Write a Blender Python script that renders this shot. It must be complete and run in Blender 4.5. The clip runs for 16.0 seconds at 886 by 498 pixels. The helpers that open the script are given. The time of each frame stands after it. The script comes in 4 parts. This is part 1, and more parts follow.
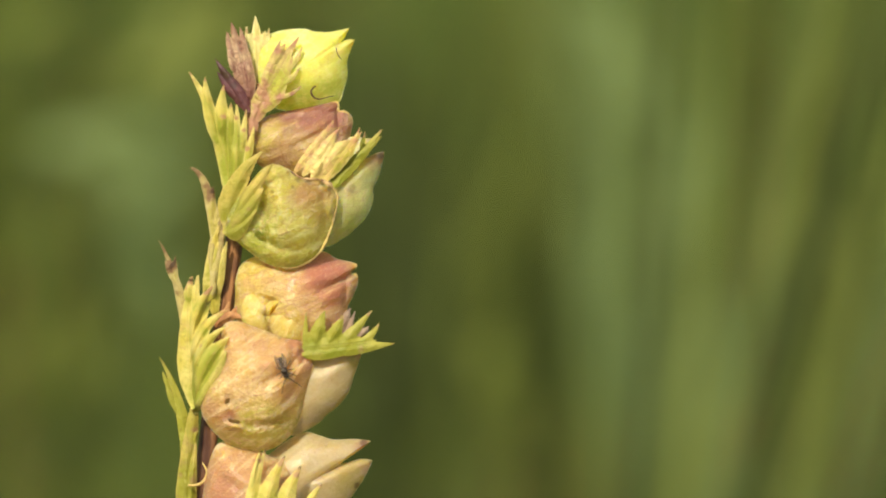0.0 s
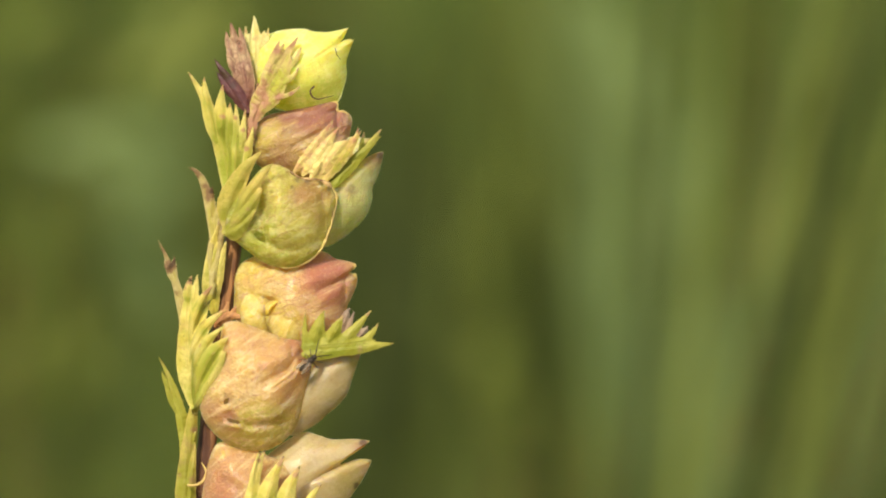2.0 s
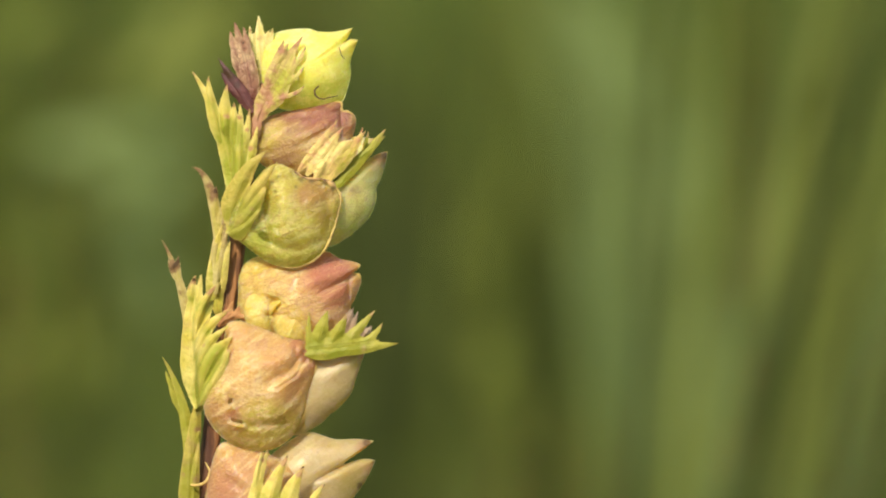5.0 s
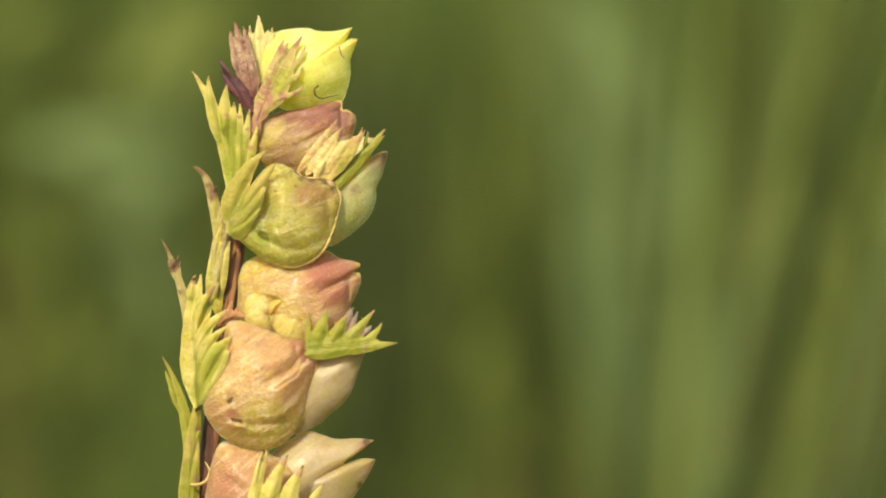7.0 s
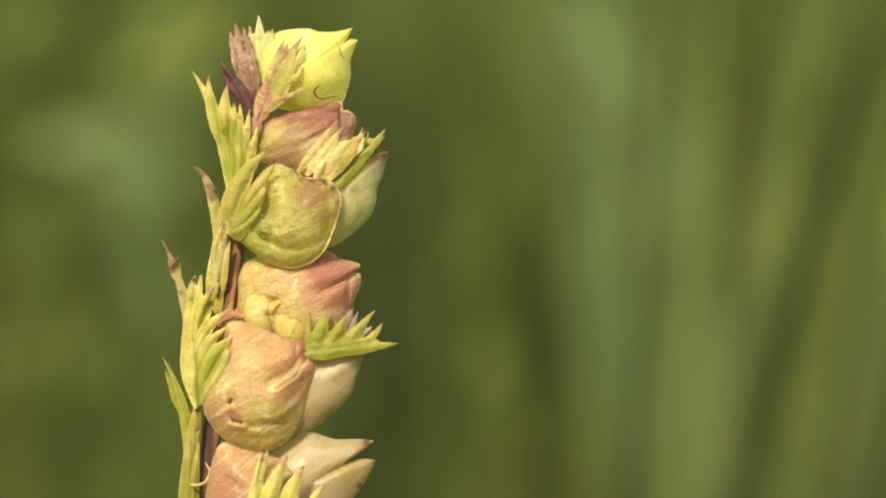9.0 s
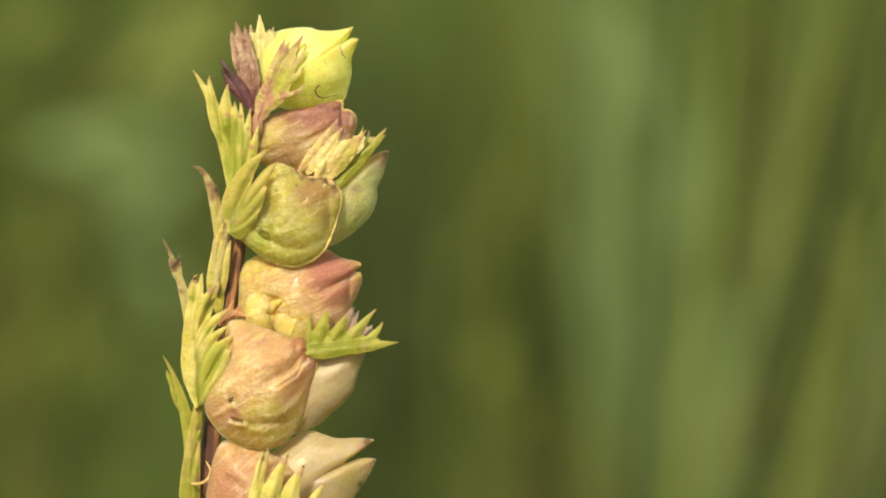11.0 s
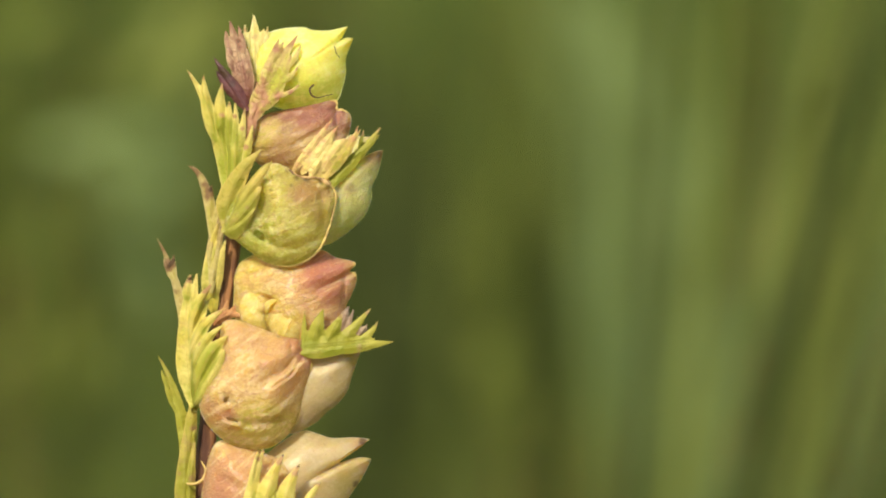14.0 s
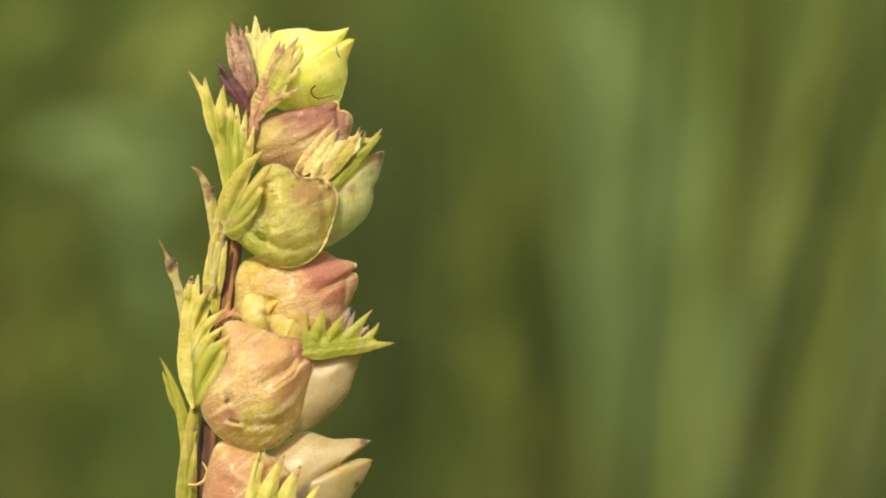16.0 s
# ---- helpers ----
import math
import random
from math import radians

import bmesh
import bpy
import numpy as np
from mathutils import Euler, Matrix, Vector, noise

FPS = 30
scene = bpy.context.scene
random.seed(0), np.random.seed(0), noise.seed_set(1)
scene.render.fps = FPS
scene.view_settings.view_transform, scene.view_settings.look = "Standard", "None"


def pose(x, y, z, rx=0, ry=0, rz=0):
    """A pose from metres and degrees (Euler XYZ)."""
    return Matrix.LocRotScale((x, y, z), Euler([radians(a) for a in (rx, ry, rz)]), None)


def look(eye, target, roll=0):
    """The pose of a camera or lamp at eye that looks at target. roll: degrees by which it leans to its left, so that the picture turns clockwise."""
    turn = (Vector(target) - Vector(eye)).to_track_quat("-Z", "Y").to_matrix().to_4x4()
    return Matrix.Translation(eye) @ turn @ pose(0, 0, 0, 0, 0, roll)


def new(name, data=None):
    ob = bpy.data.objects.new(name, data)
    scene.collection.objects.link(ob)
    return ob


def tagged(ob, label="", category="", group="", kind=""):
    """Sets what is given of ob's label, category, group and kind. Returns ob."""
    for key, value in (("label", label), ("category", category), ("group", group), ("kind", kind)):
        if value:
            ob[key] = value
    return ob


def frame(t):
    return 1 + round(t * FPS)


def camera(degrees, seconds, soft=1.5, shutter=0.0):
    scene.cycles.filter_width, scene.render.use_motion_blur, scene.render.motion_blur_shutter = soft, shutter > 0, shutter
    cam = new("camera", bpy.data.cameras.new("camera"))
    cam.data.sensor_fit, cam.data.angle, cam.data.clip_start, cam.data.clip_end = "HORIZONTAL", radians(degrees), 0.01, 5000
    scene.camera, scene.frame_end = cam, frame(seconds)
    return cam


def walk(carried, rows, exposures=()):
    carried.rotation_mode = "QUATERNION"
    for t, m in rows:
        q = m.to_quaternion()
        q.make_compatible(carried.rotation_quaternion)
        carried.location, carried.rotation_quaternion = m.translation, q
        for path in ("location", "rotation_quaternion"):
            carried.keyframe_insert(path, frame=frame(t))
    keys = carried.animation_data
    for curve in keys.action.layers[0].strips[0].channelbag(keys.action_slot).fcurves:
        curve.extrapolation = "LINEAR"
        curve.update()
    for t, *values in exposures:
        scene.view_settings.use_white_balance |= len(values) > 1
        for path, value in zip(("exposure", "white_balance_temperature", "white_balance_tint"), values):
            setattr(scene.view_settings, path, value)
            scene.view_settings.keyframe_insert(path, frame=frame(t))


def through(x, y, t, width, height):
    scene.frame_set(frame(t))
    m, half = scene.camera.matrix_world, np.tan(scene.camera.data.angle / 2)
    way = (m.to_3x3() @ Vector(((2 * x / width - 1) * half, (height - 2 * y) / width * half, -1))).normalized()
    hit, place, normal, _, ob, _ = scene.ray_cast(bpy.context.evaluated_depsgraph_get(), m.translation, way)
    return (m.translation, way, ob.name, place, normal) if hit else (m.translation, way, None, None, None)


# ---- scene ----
# ---------------------------------------------------------------- camera
S = 0.115 / 1568            # metres per design unit on the focal plane
DIST, TILT, MID = 0.547, 6.0, 0.30
CT, ST = math.cos(radians(TILT)), math.sin(radians(TILT))
EYE = (0.0, -DIST * CT, MID + DIST * ST)
cam = camera(12.0, 16.0, soft=1.9, shutter=0.5)
walk(cam, [(0.0, look(EYE, (0, 0, MID))), (16.0, look(EYE, (0, 0, MID)))], exposures=[(0.0, 0.80, 8000, 5.6), (16.0, 0.80, 8000, 5.6)])
cam.data.dof.use_dof = True
cam.data.dof.focus_distance = DIST - 0.003
cam.data.dof.aperture_fstop = cam.data.lens / 15.0   # a 15 mm wide pupil

# ---------------------------------------------------------------- light
SUN = Vector((-0.36, -0.84, 0.84)).normalized()      # towards the sun
world = bpy.data.worlds.new("meadow_sky")
scene.world = world
world.use_nodes = True
wn = world.node_tree.nodes
sky = wn.new("ShaderNodeTexSky")
sky.sky_type = 'NISHITA'
sky.sun_disc = False
sky.sun_elevation = math.asin(SUN.z)
sky.sun_rotation = math.atan2(SUN.x, SUN.y)
world.node_tree.links.new(sky.outputs[0], wn["Background"].inputs[0])
wn["Background"].inputs[1].default_value = 0.15
lamp = bpy.data.lights.new("sun", 'SUN')
lamp.energy, lamp.angle, lamp.color = 3.2, radians(4.0), (1.0, 0.93, 0.82)
sun = new("sun", lamp)
sun.matrix_world = look(SUN * 10, (0, 0, 0))


# ---------------------------------------------------------------- materials
class Nodes:
    """A node material under construction."""

    def __init__(self, name):
        self.mat = bpy.data.materials.new(name)
        self.mat.use_nodes = True
        self.tree = self.mat.node_tree
        self.bsdf = self.tree.nodes["Principled BSDF"]
        self.out = self.tree.nodes["Material Output"]

    def add(self, kind, **values):
        n = self.tree.nodes.new(kind)
        for key, value in values.items():
            if key in n.inputs:
                n.inputs[key].default_value = value
        return n

    def link(self, a, b):
        self.tree.links.new(a, b)

    def coords(self, which="Object"):
        return self.add("ShaderNodeTexCoord").outputs[which]

    def noise(self, scale, detail=3.0, rough=0.55, vector=None):
        n = self.add("ShaderNodeTexNoise", Scale=scale, Detail=detail, Roughness=rough)
        self.link(vector or self.coords(), n.inputs["Vector"])
        return n.outputs["Fac"]

    def ramp(self, fac, *stops):
        n = self.add("ShaderNodeValToRGB")
        el = n.color_ramp.elements
        while len(el) < len(stops):
            el.new(0.5)
        for e, (at, c) in zip(el, stops):
            e.position, e.color = at, (*c, 1) if len(c) == 3 else c
        self.link(fac, n.inputs[0])
        return n.outputs["Color"]

    def mix(self, fac, a, b, mode="MIX"):
        n = self.tree.nodes.new("ShaderNodeMix")
        n.data_type, n.blend_type = "RGBA", mode
        for value, sock in ((fac, n.inputs[0]), (a, n.inputs[6]), (b, n.inputs[7])):
            if isinstance(value, (int, float)):
                sock.default_value = value
            elif isinstance(value, tuple):
                sock.default_value = (*value, 1)
            else:
                self.link(value, sock)
        return n.outputs[2]

    def math(self, op, a, b=0.0, c=0.0):
        n = self.tree.nodes.new("ShaderNodeMath")
        n.operation = op
        for value, sock in zip((a, b, c), n.inputs):
            if isinstance(value, (int, float)):
                sock.default_value = value
            else:
                self.link(value, sock)
        return n.outputs[0]

    def rise(self, value, lo, hi):
        n = self.add("ShaderNodeMapRange")
        n.interpolation_type = "SMOOTHSTEP"
        n.inputs["From Min"].default_value, n.inputs["From Max"].default_value = lo, hi
        self.link(value, n.inputs["Value"])
        return n.outputs["Result"]

    def bump(self, height, strength, distance):
        n = self.add("ShaderNodeBump", Strength=strength, Distance=distance)
        self.link(height, n.inputs["Height"])
        self.link(n.outputs[0], self.bsdf.inputs["Normal"])
        return n.outputs[0]

    def finish(self, color, rough=0.6, through=0.0, through_color=None, normal=None, spec=0.35):
        if isinstance(color, tuple):
            self.bsdf.inputs["Base Color"].default_value = (*color, 1)
        else:
            self.link(color, self.bsdf.inputs["Base Color"])
        self.bsdf.inputs["Roughness"].default_value = rough
        self.bsdf.inputs["Specular IOR Level"].default_value = spec
        if through:
            t = self.add("ShaderNodeBsdfTranslucent")
            src = through_color or color
            if isinstance(src, tuple):
                t.inputs[0].default_value = (*src, 1)
            else:
                self.link(src, t.inputs[0])
            if normal:
                self.link(normal, t.inputs["Normal"])
            m = self.add("ShaderNodeMixShader")
            m.inputs[0].default_value = through
            self.link(self.bsdf.outputs[0], m.inputs[1])
            self.link(t.outputs[0], m.inputs[2])
            self.link(m.outputs[0], self.out.inputs[0])
        return self.mat


def papery(name, body, green, blush, light, stain=(0.08, 0.035, 0.02), through=0.45, relief=0.58, fade=0.6):
    """The dry, inflated, light-soaked wall of a calyx. The mesh's pigment layer holds blush, green and stain; green and
    stain also carry painted rim glow and shade.
    """
    n = Nodes(name)
    pig = n.add("ShaderNodeAttribute")
    pig.attribute_name = "pigment"
    sep = n.add("ShaderNodeSeparateColor")
    n.link(pig.outputs["Color"], sep.inputs[0])
    # noises drawn out along the veins
    m = n.add("ShaderNodeMapping")
    m.inputs["Rotation"].default_value = (0, radians(-30), 0)
    m.inputs["Scale"].default_value = (0.55, 1.0, 1.0)
    n.link(n.coords(), m.inputs["Vector"])
    wide, mottle = n.noise(230, 4, 0.6, m.outputs[0]), n.noise(640, 5, 0.7, m.outputs[0])
    grain, fine = n.noise(1500, 4, 0.7), n.noise(3400, 3, 0.6)
    both = n.math("ADD", n.math("MULTIPLY", mottle, 0.65), n.math("MULTIPLY", grain, 0.35))
    def worn(value, amount, source, lo=0.1, hi=0.95):
        return n.rise(n.math("ADD", value, n.math("MULTIPLY", n.math("SUBTRACT", source, 0.5), amount)), lo, hi)
    col = n.mix(worn(sep.outputs[1], 1.2, wide), body, green)
    col = n.mix(n.math("MULTIPLY", n.rise(wide, 0.5, 0.66), 0.45), col, light)
    col = n.mix(n.math("MULTIPLY", n.rise(both, 0.48, 0.6), 0.85), col, light)
    col = n.mix(n.math("MULTIPLY", n.rise(both, 0.5, 0.38), fade), col, n.mix(0.5, col, blush))
    col = n.mix(n.math("MULTIPLY", worn(sep.outputs[0], 2.2, both, 0.0, 1.1), 0.9), col, blush)
    fibres = n.add("ShaderNodeMapping")
    fibres.inputs["Scale"].default_value = (2.2, 15.0, 1.0)
    n.link(n.coords("UV"), fibres.inputs["Vector"])
    streak = n.noise(1.0, 5, 0.62, fibres.outputs[0])
    col = n.mix(n.math("MULTIPLY", n.rise(streak, 0.50, 0.68), 0.7), col, light)
    col = n.mix(n.math("MULTIPLY", n.rise(streak, 0.48, 0.34), 0.9 * fade), col, n.mix(0.5, col, blush))
    speck = n.noise(1400, 2, 0.5)
    col = n.mix(n.math("MULTIPLY", n.rise(speck, 0.64, 0.74), 0.26), col, (0.34, 0.18, 0.07))
    cells = n.add("ShaderNodeTexVoronoi", Scale=2100.0)
    n.link(n.coords(), cells.inputs["Vector"])
    dome = n.rise(cells.outputs["Distance"], 0.62, 0.05)
    # pale cell centres: the wall's fine sparkle painted into its colour
    col = n.mix(n.math("MULTIPLY", n.math("MULTIPLY", dome, n.rise(grain, 0.42, 0.62)), 0.35), col, light)
    col = n.mix(n.math("MULTIPLY", worn(sep.outputs[2], 1.0, grain, 0.1, 1.1), 0.8), col, stain)
    uv = n.add("ShaderNodeSeparateXYZ")
    n.link(n.coords("UV"), uv.inputs[0])
    run = n.math("ADD", n.math("MULTIPLY", uv.outputs[1], 9.0), n.math("MULTIPLY", wide, 2.6))
    line = n.rise(n.math("ABSOLUTE", n.math("SUBTRACT", n.math("FRACT", run), 0.5)), 0.07, 0.0)
    line = n.math("MULTIPLY", line, n.rise(mottle, 0.4, 0.6))
    col = n.mix(n.math("MULTIPLY", line, 0.9 * relief), col, blush)
    bent = n.add("ShaderNodeVectorMath")
    bent.operation = "MULTIPLY_ADD"
    bent.inputs[1].default_value = (0.0011, 0.0011, 0.0011)
    warp = n.add("ShaderNodeTexNoise", Scale=420.0, Detail=3.0)
    n.link(n.coords(), warp.inputs["Vector"])
    n.link(warp.outputs["Color"], bent.inputs[0])
    n.link(m.outputs[0], bent.inputs[2])
    net = n.add("ShaderNodeTexVoronoi", Scale=820.0)
    net.feature = "DISTANCE_TO_EDGE"
    n.link(bent.outputs[0], net.inputs["Vector"])
    vein = n.math("MULTIPLY", n.rise(net.outputs["Distance"], 0.09, 0.0), n.rise(wide, 0.36, 0.56))
    col = n.mix(n.math("MULTIPLY", vein, 1.1 * relief), col, n.mix(0.6, col, blush))
    height = n.math("ADD", n.math("MULTIPLY", fine, 1.5), n.math("ADD", n.math("MULTIPLY", grain, 0.9), n.math("MULTIPLY", mottle, 0.25)))
    height = n.math("ADD", height, n.math("ADD", n.math("MULTIPLY", dome, 0.42), n.math("ADD", n.math("MULTIPLY", streak, 1.0), n.math("ADD", n.math("MULTIPLY", vein, 0.12), n.math("MULTIPLY", line, 0.3)))))
    nrm = n.bump(height, relief, 0.0003)
    n.bsdf.inputs["Coat Weight"].default_value = 0.22
    n.bsdf.inputs["Coat Roughness"].default_value = 0.24
    n.bsdf.inputs["Subsurface Weight"].default_value = 0.75
    n.bsdf.inputs["Subsurface Scale"].default_value = 0.0022
    n.bsdf.inputs["Subsurface Radius"].default_value = (1.0, 0.75, 0.25)
    return n.finish(col, 0.38, through, n.mix(1.0, n.mix(0.3, col, light), (1.0, 0.96, 0.66), "MULTIPLY"), nrm, 0.55)


def leafy(name, body, base, tip, vein_color=(0.42, 0.38, 0.10), mottle_color=(0.80, 0.70, 0.24), through=0.4, netted=0.35):
    """A toothed bract: pigment holds dryness towards the tips, greenness towards the base and painted crease shade
    between lobes; ribs follow each lobe.
    """
    n = Nodes(name)
    pig = n.add("ShaderNodeAttribute")
    pig.attribute_name = "pigment"
    sep = n.add("ShaderNodeSeparateColor")
    n.link(pig.outputs["Color"], sep.inputs[0])
    uv = n.add("ShaderNodeSeparateXYZ")
    n.link(n.coords("UV"), uv.inputs[0])
    u, v = uv.outputs[0], n.math("ABSOLUTE", n.math("SUBTRACT", uv.outputs[1], 0.5))
    wob, fine = n.noise(480, 4, 0.65), n.noise(1700, 3, 0.6)
    def worn(value, amount, source):
        return n.rise(n.math("ADD", value, n.math("MULTIPLY", n.math("SUBTRACT", source, 0.5), amount)), 0.15, 0.85)
    wide = n.noise(160, 3, 0.6)
    col = n.mix(n.math("MULTIPLY", n.rise(wide, 0.42, 0.62), 0.75), body, mottle_color)
    col = n.mix(n.math("MULTIPLY", n.rise(wob, 0.52, 0.38), 0.5), col, base)
    col = n.mix(worn(sep.outputs[1], 0.9, wob), col, base)
    # side veins that run forward from the midrib, and the net between them
    run = n.math("ADD", n.math("MULTIPLY", n.math("SUBTRACT", u, n.math("MULTIPLY", v, 0.9)), 5.5), n.math("MULTIPLY", wob, 1.5))
    rib = n.rise(n.math("ABSOLUTE", n.math("SUBTRACT", n.math("FRACT", run), 0.5)), 0.07, 0.0)
    rib = n.math("MULTIPLY", rib, n.rise(wide, 0.4, 0.6))
    bent = n.add("ShaderNodeVectorMath")
    bent.operation = "MULTIPLY_ADD"
    bent.inputs[1].default_value = (0.0012, 0.0012, 0.0012)
    warp = n.add("ShaderNodeTexNoise", Scale=700.0, Detail=2.0)
    n.link(n.coords(), warp.inputs["Vector"])
    n.link(warp.outputs["Color"], bent.inputs[0])
    n.link(n.coords(), bent.inputs[2])
    net = n.add("ShaderNodeTexVoronoi", Scale=900.0)
    net.feature = "DISTANCE_TO_EDGE"
    n.link(bent.outputs[0], net.inputs["Vector"])
    mesh_line = n.rise(net.outputs["Distance"], 0.12, 0.0)
    vein = n.math("MAXIMUM", n.math("MAXIMUM", n.math("MULTIPLY", rib, 0.5), n.math("MULTIPLY", mesh_line, netted)), n.math("MULTIPLY", n.rise(v, 0.05, 0.0), 0.7))
    col = n.mix(n.math("MULTIPLY", vein, 0.6), col, vein_color)
    col = n.mix(n.math("MULTIPLY", sep.outputs[2], 0.7), col, mottle_color)
    col = n.mix(worn(sep.outputs[0], 1.0, fine), col, tip)
    col = n.mix(n.math("MULTIPLY", worn(n.math("SUBTRACT", sep.outputs[0], 0.9), 0.9, fine), 0.85), col, (0.06, 0.032, 0.014))
    blotch = n.noise(330, 4, 0.7)
    col = n.mix(n.math("MULTIPLY", n.rise(blotch, 0.55, 0.7), 0.55), col, n.mix(0.6, col, tip))
    speck = n.noise(1300, 2, 0.5)
    col = n.mix(n.math("MULTIPLY", n.rise(speck, 0.64, 0.74), 0.28), col, (0.16, 0.08, 0.04))
    cells = n.add("ShaderNodeTexVoronoi", Scale=1900.0)
    n.link(n.coords(), cells.inputs["Vector"])
    height = n.math("ADD", n.math("MULTIPLY", vein, -0.8), n.math("ADD", n.math("MULTIPLY", cells.outputs["Distance"], 0.6), n.math("MULTIPLY", wob, 1.4)))
    nrm = n.bump(height, 0.45, 0.00022)
    return n.finish(col, 0.48, through, n.mix(1.0, col, (1.05, 1.04, 0.75), "MULTIPLY"), nrm, 0.4)


def plain_growth(name, a, b, scale, rough=0.6, through=0.0, streak=(1, 1, 1)):
    n = Nodes(name)
    m = n.add("ShaderNodeMapping")
    m.inputs["Scale"].default_value = streak
    n.link(n.coords(), m.inputs["Vector"])
    f = n.noise(scale, 4, 0.65, m.outputs[0])
    col = n.mix(n.rise(f, 0.35, 0.65), a, b)
    nrm = n.bump(n.noise(scale * 4, 3, 0.6, m.outputs[0]), 0.5, 0.0002)
    return n.finish(col, rough, through, None, nrm)


YELLOW = papery("lemon_calyx", (0.88, 0.86, 0.22), (0.62, 0.70, 0.15), (0.78, 0.54, 0.14), (0.96, 0.94, 0.42), relief=0.24)
ROSE_TOP = papery("rose_olive_calyx", (0.58, 0.42, 0.15), (0.60, 0.52, 0.11), (0.37, 0.13, 0.12), (0.78, 0.61, 0.33))
GREENISH = papery("green_yellow_calyx", (0.66, 0.60, 0.15), (0.47, 0.52, 0.07), (0.47, 0.25, 0.11), (0.88, 0.82, 0.38), through=0.55)
PINK = papery("pink_yellow_calyx", (0.75, 0.52, 0.20), (0.74, 0.59, 0.12), (0.53, 0.185, 0.145), (0.88, 0.72, 0.38))
PEACH = papery("peach_calyx", (0.73, 0.485, 0.20), (0.61, 0.53, 0.105), (0.56, 0.25, 0.155), (0.92, 0.76, 0.43))
PALE = papery("pale_calyx", (0.64, 0.51, 0.28), (0.56, 0.48, 0.17), (0.52, 0.28, 0.16), (0.73, 0.61, 0.38), through=0.55, relief=0.16, fade=0.25)
PALE_GREEN = papery("pale_green_calyx", (0.82, 0.77, 0.34), (0.70, 0.74, 0.24), (0.50, 0.26, 0.15), (0.90, 0.86, 0.48), through=0.5, relief=0.3, fade=0.3)
CRUMPLE = papery("crumpled_petal", (0.78, 0.62, 0.17), (0.70, 0.55, 0.10), (0.58, 0.34, 0.12), (0.92, 0.80, 0.38), relief=0.35, fade=0.4)
DARK_RIM = plain_growth("dry_brown_rim", (0.10, 0.045, 0.025), (0.52, 0.34, 0.15), 900, 0.6)
MARGIN = plain_growth("calyx_margin", (0.74, 0.58, 0.20), (0.60, 0.42, 0.17), 900, 0.5, 0.35)
BRACT = leafy("yellow_green_bract", (0.50, 0.43, 0.08), (0.35, 0.34, 0.045), (0.40, 0.24, 0.12), mottle_color=(0.68, 0.54, 0.16))
BRACT_GREEN = leafy("green_bract", (0.39, 0.37, 0.045), (0.29, 0.315, 0.032), (0.48, 0.32, 0.15), (0.24, 0.24, 0.035), (0.50, 0.46, 0.09), netted=0.22)
BRACT_GOLD = leafy("golden_bract", (0.62, 0.53, 0.10), (0.37, 0.395, 0.05), (0.50, 0.30, 0.14), (0.46, 0.34, 0.08), (0.81, 0.71, 0.27), netted=0.16)
BRACT_PURPLE = leafy("purple_brown_bract", (0.50, 0.29, 0.20), (0.27, 0.105, 0.085), (0.34, 0.17, 0.11), (0.13, 0.05, 0.04), (0.80, 0.62, 0.37), 0.35, 0.8)
BRACT_CREAM = leafy("cream_bract", (0.84, 0.76, 0.33), (0.74, 0.70, 0.20), (0.60, 0.42, 0.22), (0.56, 0.42, 0.16), (0.94, 0.89, 0.54), 0.5, 0.15)
BRACT_DARK = leafy("dark_purple_bract", (0.09, 0.025, 0.03), (0.18, 0.08, 0.07), (0.07, 0.03, 0.03), (0.04, 0.012, 0.02), (0.13, 0.035, 0.042), 0.1)
BRACT_MIX = leafy("green_and_brown_bract", (0.55, 0.47, 0.12), (0.46, 0.46, 0.065), (0.47, 0.24, 0.14), (0.36, 0.17, 0.08), (0.74, 0.60, 0.26), netted=0.6)
BRACT_ROSY = leafy("rose_edged_bract", (0.68, 0.55, 0.12), (0.46, 0.43, 0.06), (0.58, 0.28, 0.17), (0.48, 0.24, 0.11), (0.86, 0.73, 0.34), 0.4, 0.5)
BRACT_DRY = leafy("dry_tipped_bract", (0.54, 0.43, 0.15), (0.50, 0.44, 0.10), (0.27, 0.16, 0.075), (0.36, 0.26, 0.10), (0.62, 0.54, 0.28))
BRACT_RUST = leafy("rusty_scale", (0.30, 0.115, 0.045), (0.26, 0.10, 0.04), (0.55, 0.32, 0.14), (0.2, 0.08, 0.04), (0.50, 0.26, 0.10), 0.2)
BRACT_BROWN = leafy("withered_brown_bract", (0.36, 0.25, 0.17), (0.30, 0.19, 0.12), (0.14, 0.09, 0.07), (0.2, 0.1, 0.07), (0.46, 0.36, 0.27), 0.3)
STEM = plain_growth("brown_stem", (0.06, 0.020, 0.010), (0.27, 0.125, 0.05), 620, 0.6, 0.0, (1, 1, 0.12))
THREAD = plain_growth("dried_thread", (0.05, 0.025, 0.015), (0.12, 0.06, 0.03), 900)
CHITIN = plain_growth("black_chitin", (0.014, 0.010, 0.007), (0.035, 0.022, 0.013), 3000, 0.3)
CHITIN_PALE = plain_growth("pale_chitin", (0.10, 0.065, 0.04), (0.05, 0.03, 0.02), 3000, 0.3)


